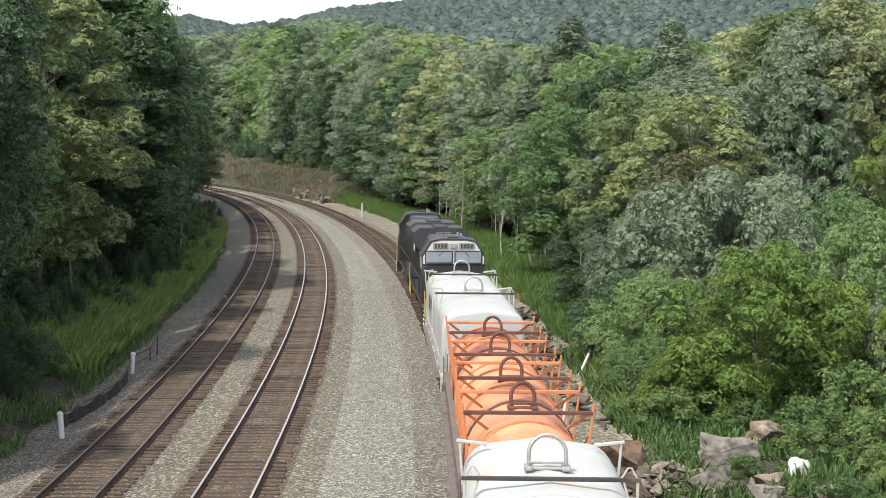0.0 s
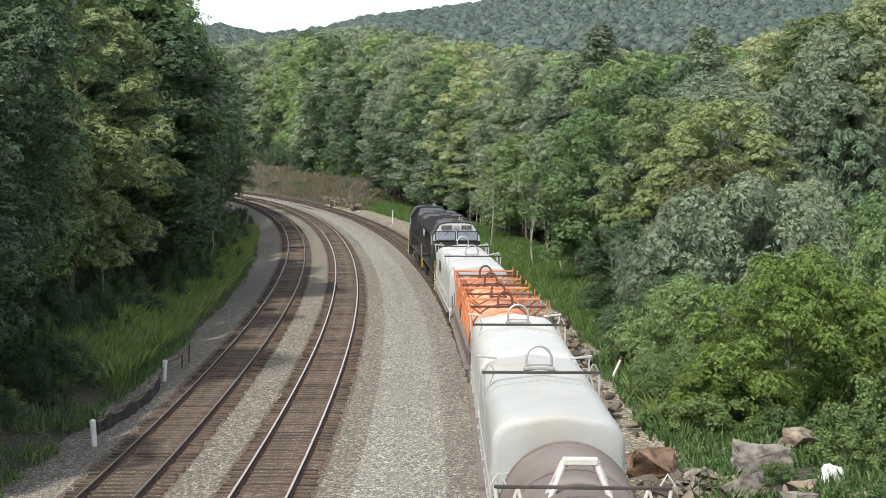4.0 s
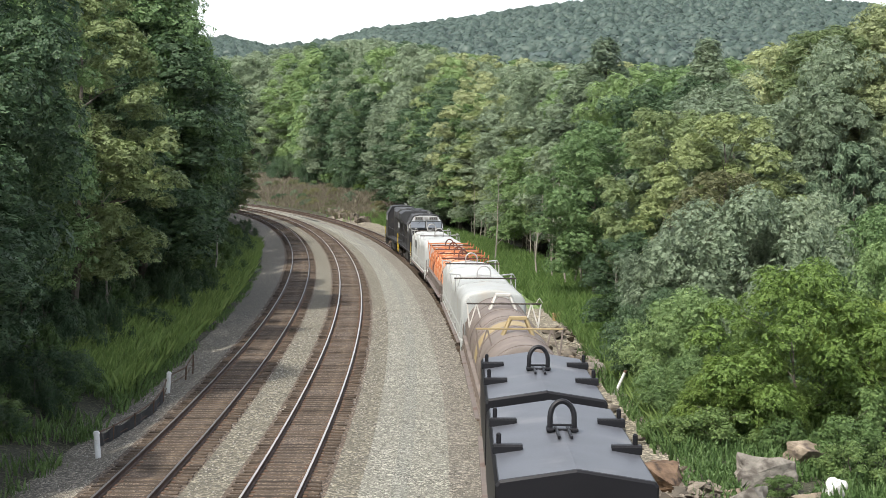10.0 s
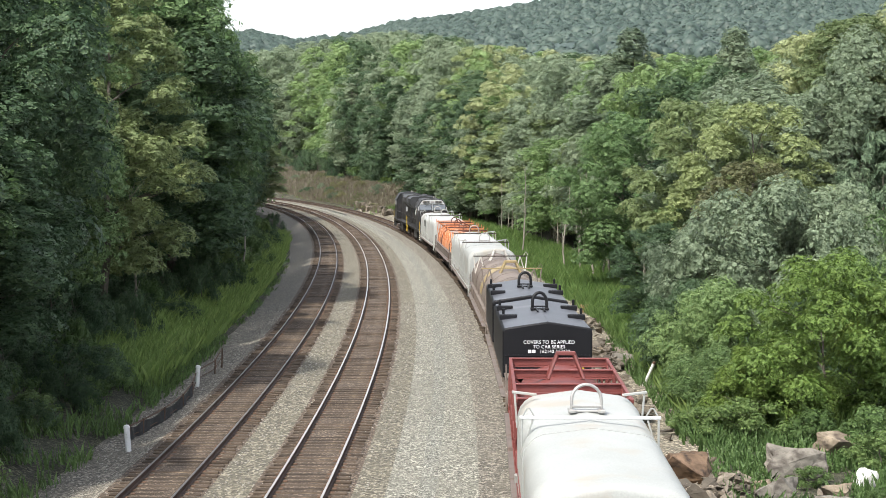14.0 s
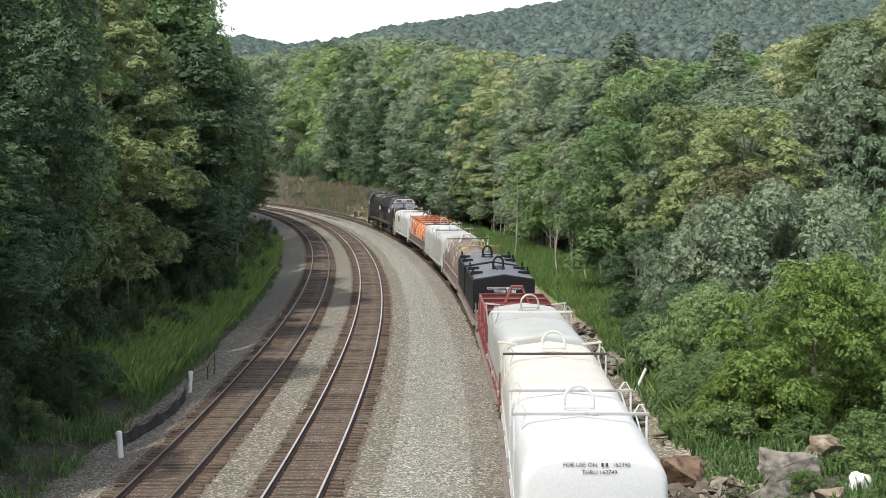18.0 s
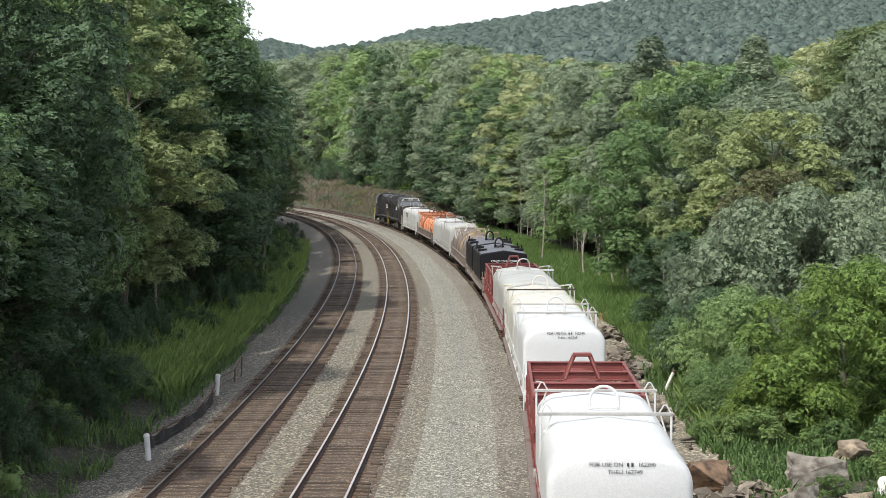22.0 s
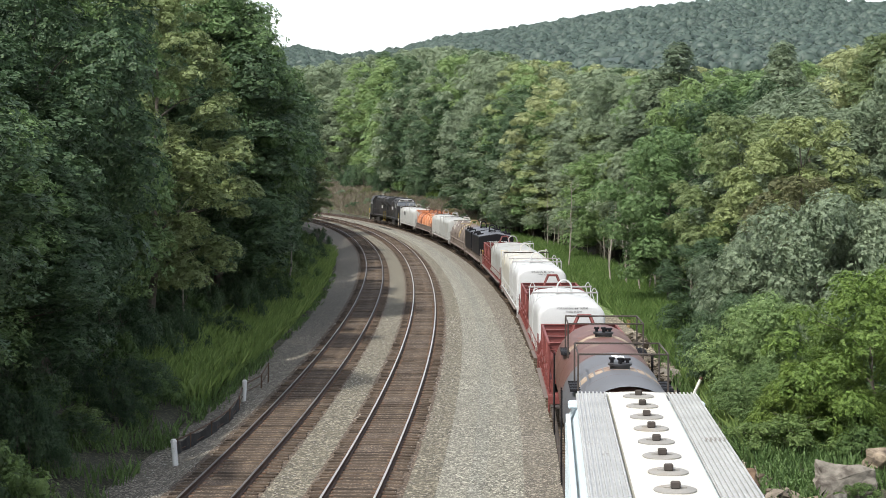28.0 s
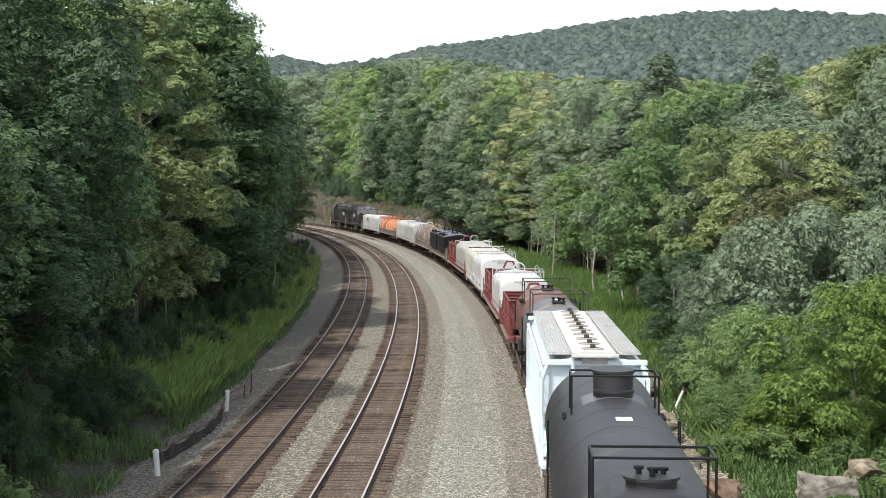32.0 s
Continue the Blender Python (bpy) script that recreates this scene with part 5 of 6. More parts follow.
def framed_hood(car, y, length):
    """An orange barrel hood inside an outer frame of posts and bars."""
    h = length / 2
    hood = part("hood", barrel(y - h, y + h, 1.28, 1.87, 1.55), M_ORANGEFADE, car)
    for d in (-0.45, -0.15, 0.15, 0.45):
        band(hood, y + d * length, 1.32, 1.87, 1.56, M_ORANGE if d != -0.15 else M_RUSTDARK, 0.16)
    for d in (-0.25, 0.22):
        lift_loop(hood, y + d * length, 3.14, M_RUSTDARK, 0.54, 0.58, 0.045)
    for i, d in enumerate((-0.44, -0.12, 0.12, 0.42)):
        yy = y + d * length
        m = M_RUSTDARK if i % 2 == 0 else M_ORANGE
        part("stacking_bar", Shape().beam((-1.4, yy, 3.34), (1.4, yy, 3.34), 0.1, 0.08, 0.01), m, hood, "bar across the hood")
        for s in (-1, 1):
            sh = Shape()
            sh.beam((s * 1.29, yy, 2.22), (s * 1.43, yy, 3.55), 0.05, 0.05)
            sh.beam((s * 1.36, yy, 3.34), (s * 0.85, yy + 0.3, 2.92), 0.06, 0.06)
            sh.beam((s * 1.36, yy, 2.92), (s * 1.24, yy + 0.45, 2.52), 0.035, 0.035)
            part("frame_post", sh, M_ORANGE, hood)
    return hood


def a_frame(parent, y, z0, z1, w0, w1, material, t=0.12):
    sh = Shape()
    sh.beam((-w0, y + 0.25, z0), (-w1, y, z1), t, t, 0.02)
    sh.beam((w0, y + 0.25, z0), (w1, y, z1), t, t, 0.02)
    sh.beam((-w1 - 0.05, y, z1), (w1 + 0.05, y, z1), t * 1.4, t, 0.02)
    sh.beam((-w0, y - 0.3, z0), (-w1, y, z1), t * 0.7, t * 0.7, 0.02)
    sh.beam((w0, y - 0.3, z0), (w1, y, z1), t * 0.7, t * 0.7, 0.02)
    return part("lifting_frame", sh, material, parent, "A-shaped lifting frame")


def tan_hood(car, y, length, patch=False):
    h = length / 2
    hood = part("hood", barrel(y - h, y + h, 1.36, 1.92, 1.55, flat=1.02), M_TAN, car)
    for d in (-0.46, -0.16, 0.16, 0.46):
        band(hood, y + d * length, 1.38, 1.92, 1.56, M_TAN, 0.1, 1.02)
    if patch:
        band(hood, y + 0.3 * length, 1.372, 1.92, 2.0, M_TANYELLOW, 1.5, 1.02, "repainted_patch")
    a_frame(hood, y - 0.1, 2.92, 3.77, 0.62, 0.26, M_WHITERUST if not patch else M_TANYELLOW, 0.13)
    yy = y - 0.1 * length
    part("stacking_bar", Shape().beam((-1.5, yy, 3.48), (1.5, yy, 3.48), 0.07, 0.06, 0.01), M_TANYELLOW if patch else M_UNDER, hood)
    for s in (-1, 1):
        sh = Shape()
        sh.beam((s * 1.48, yy, 3.48), (s * 1.38, yy, 2.52), 0.06, 0.06)
        sh.beam((s * 1.1, yy, 3.48), (s * 0.95, yy, 2.92), 0.06, 0.06)
        sh.beam((s * 1.1, yy, 3.48), (s * 1.36, yy, 2.62), 0.05, 0.05)
        sh.tube([(s * 1.55, yy, 3.52), (s * 1.42, yy, 3.72), (s * 1.3, yy, 3.52)], 0.018, 5)
        part("brace", sh, M_TAN if patch else M_WHITERUST, hood)
    return hood


def black_hood(car, y, length, words=False):
    h = length / 2
    w = 1.54

    def ring(yy, k):
        return [(-w + k, yy, 1.5), (-w + k, yy, 3.1 - k), (-w + 0.06 + k, yy, 3.18 - k), (0, yy, 3.4 - k), (w - 0.06 - k, yy, 3.18 - k), (w - k, yy, 3.1 - k), (w - k, yy, 1.5)]

    hood = part("hood", Shape().loft([ring(y - h, 0.04), ring(y - h + 0.04, 0), ring(y + h - 0.04, 0), ring(y + h, 0.04)], smooth=False), M_BLACK, car)
    # a sheet on each roof slope, lighter and bluer than the hood
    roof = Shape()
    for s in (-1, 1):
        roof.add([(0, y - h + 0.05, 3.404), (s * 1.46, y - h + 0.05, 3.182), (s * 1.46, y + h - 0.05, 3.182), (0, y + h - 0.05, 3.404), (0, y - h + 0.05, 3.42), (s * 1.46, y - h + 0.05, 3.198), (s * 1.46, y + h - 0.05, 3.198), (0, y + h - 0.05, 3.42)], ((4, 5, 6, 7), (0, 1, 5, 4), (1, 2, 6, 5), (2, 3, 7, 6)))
    part("roof_sheet", roof, M_ROOFBLACK, hood, "dark bluish grey roof sheet")
    lift_loop(hood, y, 3.41, M_BLACK, 0.52, 0.62, 0.06)
    for s in (-1, 1):
        part("roof_rail", Shape().beam((s * 0.13, y - 1.1, 3.45), (s * 0.13, y + 0.3, 3.45), 0.06, 0.06), M_BLACK, hood)
    for s in (-1, 1):
        for d in (-1.55, 1.75):
            sh = Shape()
            sh.box(s * 1.22, y + d, 3.34, 0.62, 0.22, 0.1, 0.02)
            sh.box(s * 1.22, y + d - 0.1, 3.28, 0.62, 0.05, 0.16, 0.01)
            sh.box(s * 1.4, y + d + 0.05, 3.48, 0.1, 0.12, 0.26, 0.03)
            part("stacking_bracket", sh, M_BLACK, hood)
    part("end_seam", Shape().box(0, y - h - 0.004, 2.25, 2.9, 0.03, 0.05, 0.01), M_BLACK, hood)
    for s in (-1, 1):
        part("hold_down", Shape().box(s * 1.2, y - h - 0.02, 1.75, 0.12, 0.06, 0.42, 0.02), M_YELLOW, hood, "yellow hold-down")
    if words:
        lettering("COVERS TO BE APPLIED", 0.165, M_CHALK, hood, REAR(0.05, y - h - 0.012, 2.66), "stencil")
        lettering("TO CAR SERIES", 0.165, M_CHALK, hood, REAR(0.05, y - h - 0.012, 2.5), "stencil")
        bars((0.11, 0.11), 0.11, 0.03, M_CHALK, hood, REAR(-0.54, y - h - 0.012, 2.34))
        lettering("162140-162239", 0.165, M_CHALK, hood, REAR(0.25, y - h - 0.012, 2.34), "stencil")
    return hood


def red_hood(car, y, length):
    h = length / 2
    hood = part("hood", barrel(y - h, y + h, 1.3, 1.72, 1.5, flat=0.82), M_RED, car)
    for d in (-0.48, -0.17, 0.17, 0.48):
        yy = y + d * length
        sh = Shape()
        sh.box(0, yy, 2.96, 3.02, 0.16, 0.04, 0.01)
        sh.box(0, yy, 2.84, 3.02, 0.05, 0.2, 0.01)
        sh.box(0, yy, 2.72, 3.02, 0.16, 0.04, 0.01)
        part("crossbeam", sh, M_RED, hood, "red steel crossbeam")
        for s in (-1, 1):
            sh = Shape()
            sh.box(s * 1.46, yy, 2.15, 0.1, 0.22, 1.36, 0.02)
            sh.beam((s * 1.4, yy, 2.72), (s * 1.05, yy, 2.37), 0.06, 0.06)
            part("frame_post", sh, M_RED, hood)
    for s in (-1, 1):
        sh = Shape()
        sh.beam((s * 1.46, y - h, 2.92), (s * 1.46, y + h, 2.92), 0.09, 0.1)
        sh.beam((s * 1.48, y - h, 1.92), (s * 1.48, y + h, 1.92), 0.05, 0.1)
        for a, b in ((-0.48, -0.17), (0.17, 0.48)):
            sh.beam((s * 1.46, y + a * length, 1.6), (s * 1.46, y + b * length, 2.82), 0.05, 0.09)
        part("side_frame", sh, M_RED, hood)
    a_frame(hood, y, 2.92, 3.62, 0.5, 0.22, M_RED, 0.11)
    return hood


def coil_car(u0, u1, hoods, paint, label, deck=M_DECK, wide=1.37, side_marks=None):
    L, uc = u1 - u0, (u0 + u1) / 2
    car = thing("coil_car", label, "freight car", "train")
    half = L / 2 - 2.7
    register(car, u0, u1, half)
    running_gear(car, half)
    couplers(car, L)
    ln = L - 1.3
    part("deck", Shape().box(0, 0, 1.06, 2.7, ln, 0.16, 0.03), M_UNDER, car)
    part("centre_sill", Shape().box(0, 0, 0.86, 0.5, ln, 0.28, 0.03), M_UNDER, car)
    for s in (-1, 1):
        sh = Shape()
        sh.box(s * wide, 0, 1.32, 0.1, ln - 1.2, 0.62, 0.02)
        sh.box(s * (wide + 0.02), 0, 1.62, 0.2, ln - 1.2, 0.07, 0.02)
        sh.box(s * (wide + 0.02), 0, 1.02, 0.18, ln - 1.2, 0.08, 0.02)
        k = -ln / 2 + 1.2
        while k < ln / 2 - 1.0:
            sh.box(s * (wide + 0.07), k, 1.32, 0.08, 0.12, 0.52, 0.02)
            k += 1.25
        part("side_sill", sh, paint, car)
        part("walkway", Shape().box(s * (wide + 0.13), 0, 0.98, 0.26, ln - 1.6, 0.05, 0.015), deck, car, "narrow side walkway")
    for s in (-1, 1):
        part("end_platform", Shape().box(0, s * (ln / 2 - 0.32), 1.17, 3.0, 0.64, 0.07, 0.02).box(0, s * (ln / 2 - 0.02), 1.02, 3.0, 0.08, 0.3, 0.02), paint, car)
        for x in (-1.35, 1.35):
            part("handrail", Shape().tube([(x, s * (ln / 2 - 0.05), 0.6), (x, s * (ln / 2 - 0.05), 2.15), (x * 0.72, s * (ln / 2 - 0.05), 2.2)], 0.022, 6), paint, car)
        for x in (-1.47, 1.47):
            ladder(car, x, s * (ln / 2 - 0.4), 0.55, 2.1, paint)
    part("brake_wheel", Shape().tube([(0.55, -ln / 2 - 0.02, 1.9), (0.55, -ln / 2 + 0.03, 1.9)], 0.26, 16), M_UNDER, car)
    if side_marks:
        for yy, z, ws, hh in side_marks:
            bars(ws, hh, hh * 0.25, M_INK, car, LEFT(-wide - 0.17 if z < 1.7 else -1.53, yy, z), "stencil")
    for fn, ua, ub, kw in hoods:
        fn(car, uc - (ua + ub) / 2, ub - ua, **kw)
    return car


def railing_frame(parent, y, z0, z1, w, material, t=0.07, mid=True):
    sh = Shape()
    for s in (-1, 1):
        sh.beam((s * w, y, z0), (s * w, y, z1), t, t, 0.01)
    sh.beam((-w, y, z1), (w, y, z1), t, t, 0.01)
    if mid:
        sh.beam((-w, y, z1 - 0.35), (w, y, z1 - 0.35), t * 0.7, t * 0.7, 0.01)
    return part("railing", sh, material, parent)


def tank_car(u0, u1, r, zc, paint, label, domes, second=None, placards=()):
    L, uc = u1 - u0, (u0 + u1) / 2
    car = thing("tank_car", label, "tank car", "train")
    half = L / 2 - 2.8
    register(car, u0, u1, half)
    running_gear(car, half)
    couplers(car, L)
    h = L / 2 - 1.15

    def ring(y, k):
        return [(r * k * math.cos(2 * math.pi * i / 40), y, zc + r * k * math.sin(2 * math.pi * i / 40)) for i in range(40)]

    prof = ((0, 0.05), (0.03, 0.35), (0.1, 0.6), (0.22, 0.8), (0.4, 0.93), (0.6, 0.985), (0.8, 1.0))
    rings = [ring(-h + d, k) for d, k in prof] + [ring(h - d, k) for d, k in prof[::-1]]
    tank = part("tank", Shape().loft(rings), paint, car)
    k = -h + 2.2
    while k < h - 1.5:
        part("weld_seam", Shape().loft([ring(k - 0.02, 1.002), ring(k, 1.006), ring(k + 0.02, 1.002)], caps=False), paint, tank)
        k += 2.45
    if second:
        ua, ub, m = second
        part("repainted_band", Shape().loft([ring(uc - ub, 1.0045), ring(uc - ua, 1.0045)], caps=False), m, tank, "repainted band round the tank")
    for ud, kind in domes:
        y = uc - ud
        rm = 0.42 if kind in ("box", "plain") else 0.26
        d = part("manway", Shape().tube([(0, y, zc + r - 0.1), (0, y, zc + r + 0.08)], rm, 20).tube([(0, y, zc + r + 0.08), (0, y, zc + r + 0.13)], rm + 0.05, 20), M_TANKBLACK, car, "manway with bolted lid")
        for kx, ky, hh in ((-0.2, 0.1, 0.24), (0.2, 0.08, 0.22), (0.0, -0.15, 0.26), (0.08, 0.2, 0.2)):
            part("valve", Shape().tube([(kx, y + ky, zc + r + 0.1), (kx, y + ky, zc + r + hh)], 0.05, 8).box(kx, y + ky, zc + r + hh, 0.17, 0.09, 0.06, 0.02), M_BLACK, d)
        if kind == "box":
            part("valve_housing", Shape().tube([(0, y + 0.25, zc + r - 0.05), (0, y + 0.25, zc + r + 0.5)], 0.46, 24).tube([(0, y + 0.25, zc + r + 0.5), (0, y + 0.25, zc + r + 0.56)], 0.5, 24), M_TANKBLACK, d, "black valve housing")
            part("spill_pan", Shape().loft([[(1.004 * r * math.cos(a), yy, zc + 1.004 * r * math.sin(a)) for a in [math.pi / 2 + (i - 6) * 0.085 for i in range(13)]] for yy in (y - 0.5, y + 0.9)], closed=False, caps=False), M_TANKGREY, d, "grey coated patch round the manway")
        if kind == "valves":
            part("stain", Shape().loft([[(1.0045 * r * math.cos(a), yy, zc + 1.0045 * r * math.sin(a)) for a in [math.pi / 2 + (i - 8) * 0.11 for i in range(17)]] for yy in (y - 0.35, y + 0.45)], closed=False, caps=False), M_STAIN, d, "pale spill stain")
        dy, wr = (1.25, 1.12) if kind == "valves" else (0.55, 0.98)
        for e in (-dy, dy):
            railing_frame(d, y + e, zc + r * 0.62, zc + r + 0.5, wr, M_UNDER if kind == "valves" else M_BLACK, 0.045, False)
        for s in (-1, 1):
            part("top_rail", Shape().beam((s * wr, y - dy, zc + r + 0.5), (s * wr, y + dy, zc + r + 0.5), 0.04, 0.04), M_UNDER if kind == "valves" else M_BLACK, d)
        for s in (-1, 1):
            sh = Shape().box(s * (wr + 0.04), y, zc + r * 0.66, 0.3, dy * 1.3, 0.05, 0.01)
            for q in range(6):
                sh.box(s * (wr + 0.04), y - dy * 0.6 + q * dy * 0.24, zc + r * 0.66 + 0.03, 0.3, 0.04, 0.03, 0.005)
            part("platform", sh, M_BLACK, d, "grated platform")
            ladder(d, s * 1.5, y, 1.0, zc + r * 0.62, M_BLACK, 0.42, True)
    for up, x in placards:
        a = math.pi / 2 - x / r
        part("placard", Shape().box(0, 0, 0, 0.34, 0.5, 0.01, 0.002), M_CHALK, tank, "white placard", Matrix.Translation((1.006 * r * math.cos(a), uc - up, zc + 1.006 * r * math.sin(a))) @ Matrix.Rotation(math.pi / 2 - a, 4, "Y"))
    part("centre_sill", Shape().box(0, 0, 0.92, 0.6, L - 1.3, 0.3, 0.03), M_UNDER, car)
    for s in (-1, 1):
        part("bolster_saddle", Shape().box(0, s * half, 1.2, 2.5, 0.5, 0.7, 0.06), M_UNDER, car)
        part("side_sill", Shape().box(s * 1.42, 0, 1.0, 0.12, L - 2.0, 0.16, 0.02), M_UNDER, car)
        part("end_platform", Shape().box(0, s * (L / 2 - 0.85), 1.08, 3.0, 0.5, 0.06, 0.01), M_UNDER, car)
        part("end_rail", Shape().tube([(-1.4, s * (L / 2 - 0.7), 1.1), (-1.4, s * (L / 2 - 0.7), 2.05), (1.4, s * (L / 2 - 0.7), 2.05), (1.4, s * (L / 2 - 0.7), 1.1)], 0.025, 6), M_UNDER, car)
    return car


def covered_hopper(u0, u1):
    L = u1 - u0
    car = thing("covered_hopper", "pale blue covered hopper car with white roof and hatches", "freight car", "train")
    half = L / 2 - 2.3
    register(car, u0, u1, half)
    running_gear(car, half)
    couplers(car, L)
    h = L / 2 - 0.85

    def ring(y, lo, k=0.0):
        return [(-1.46 + k, y, lo), (-1.5 + k, y, 2.4), (-1.44 + k, y, 3.5), (-1.25 + k, y, 3.99), (0, y, 4.15), (1.25 - k, y, 3.99), (1.44 - k, y, 3.5), (1.5 - k, y, 2.4), (1.46 - k, y, lo)]

    body = part("body", Shape().loft([ring(-h, 2.5), ring(-h + 1.9, 1.2), ring(-0.2, 1.05), ring(0.2, 1.05), ring(h - 1.9, 1.2), ring(h, 2.5)], smooth=False), M_BLUEWHITE, car)
    for yy in (-h * 0.5, h * 0.5):
        part("hopper_bay", Shape().loft([[(-1.4, yy - 1.9, 1.3), (1.4, yy - 1.9, 1.3), (1.4, yy + 1.9, 1.3), (-1.4, yy + 1.9, 1.3)], [(-0.5, yy - 0.4, 0.4), (0.5, yy - 0.4, 0.4), (0.5, yy + 0.4, 0.4), (-0.5, yy + 0.4, 0.4)]], smooth=False), M_BLUEWHITE, body)
    part("roof", Shape().loft([[(-0.64, yy, 4.08), (-0.62, yy, 4.21), (-0.35, yy, 4.25), (0, yy, 4.26), (0.35, yy, 4.25), (0.62, yy, 4.21), (0.64, yy, 4.08)] for yy in (-h, h)]), M_HOPWHITE, body, "white crowned roof")
    for s in (-1, 1):
        wb = part("running_board", Shape().box(s * 1.0, 0, 4.19, 0.66, 2 * h + 0.1, 0.03, 0.005), M_GALV, body, "corrugated metal running board")
        for q in range(8):
            part("slat", Shape().box(s * (0.7 + q * 0.083), 0, 4.225, 0.032, 2 * h + 0.1, 0.045, 0.004), M_GALV, wb)
        side = Shape()
        k = -h + 1.2
        while k < h - 0.9:
            side.box(s * 1.5, k, 2.5, 0.05, 0.09, 2.3, 0.015)
            k += 1.15
        side.box(s * 1.5, 0, 3.7, 0.1, 2 * h, 0.12, 0.02)
        side.box(s * 1.52, 0, 1.15, 0.14, 2 * h + 1.0, 0.24, 0.02)
        part("side_ribs", side, M_BLUEWHITE, body)
    for q in range(10):
        y = -h + 0.75 + q * (2 * h - 1.5) / 9
        hatch = part("hatch", Shape().tube([(0, y, 4.22), (0, y, 4.275), (0, y, 4.295)], 0.33, 20, True, [0.33, 0.33, 0.27]), M_HATCH, body, "round grey roof hatch")
        part("hatch_strap", Shape().box(0, y, 4.305, 0.36, 0.06, 0.03, 0.01).box(0, y, 4.32, 0.09, 0.12, 0.05, 0.02), M_HATCH, hatch)
        part("hatch_latch", Shape().box(0, y - 0.06, 4.35, 0.15, 0.1, 0.12, 0.02), M_UNDER, hatch, "dark latch")
    for s in (-1, 1):
        cross = part("end_running_board", Shape().box(0, s * (h + 0.2), 4.14, 1.35, 0.4, 0.03, 0.005), M_GALV, body)
        for q in range(5):
            part("slat", Shape().box(0, s * (h + 0.05 + q * 0.075), 4.17, 1.35, 0.03, 0.04, 0.005), M_GALV, cross)
        part("end_grille", Shape().box(0, s * (h + 0.2), 4.02, 0.72, 0.05, 0.18, 0.01), M_STEEL, body)
        part("end_beam", Shape().box(0, s * (h + 0.08), 3.95, 3.0, 0.2, 0.16, 0.03), M_BLUEWHITE, body)
        for x in (-0.62, 0.14):
            part("end_post", Shape().box(x, s * (h + 0.12), 2.75, 0.12, 0.14, 2.8, 0.02), M_BLUEWHITE, body)
        for x in (-1.42, 1.42):
            part("corner_post", Shape().beam((x * 0.93, s * (h + 0.1), 3.95), (x * 1.06, s * (h + 0.3), 3.45), 0.1, 0.1).beam((x * 1.06, s * (h + 0.3), 3.5), (x * 1.06, s * (h + 0.45), 1.2), 0.1, 0.1), M_BLUEWHITE, body)
        ladder(body, 1.5 * s, s * (h + 0.2), 0.7, 3.65, M_BLUEWHITE, 0.42, True)
        part("end_sill", Shape().box(0, s * (h + 0.5), 1.1, 3.1, 0.7, 0.2, 0.03), M_BLUEWHITE, car)
        part("slope_sheet", Shape().box(0, s * (h - 0.55), 1.85, 2.9, 0.06, 1.9, 0.02, Matrix.Rotation(s * radians(52), 3, "X")), M_BLUEWHITE, body)
    bars((0.07,) * 4, 0.12, 0.06, M_INK, body, REAR(0.62, -h - 0.02, 3.61))
    bars((0.07,) * 6, 0.12, 0.045, M_INK, body, REAR(0.72, -h - 0.02, 3.35))
    part("centre_sill", Shape().box(0, 0, 0.9, 0.6, L - 1.2, 0.28, 0.03), M_UNDER, car)
    return car


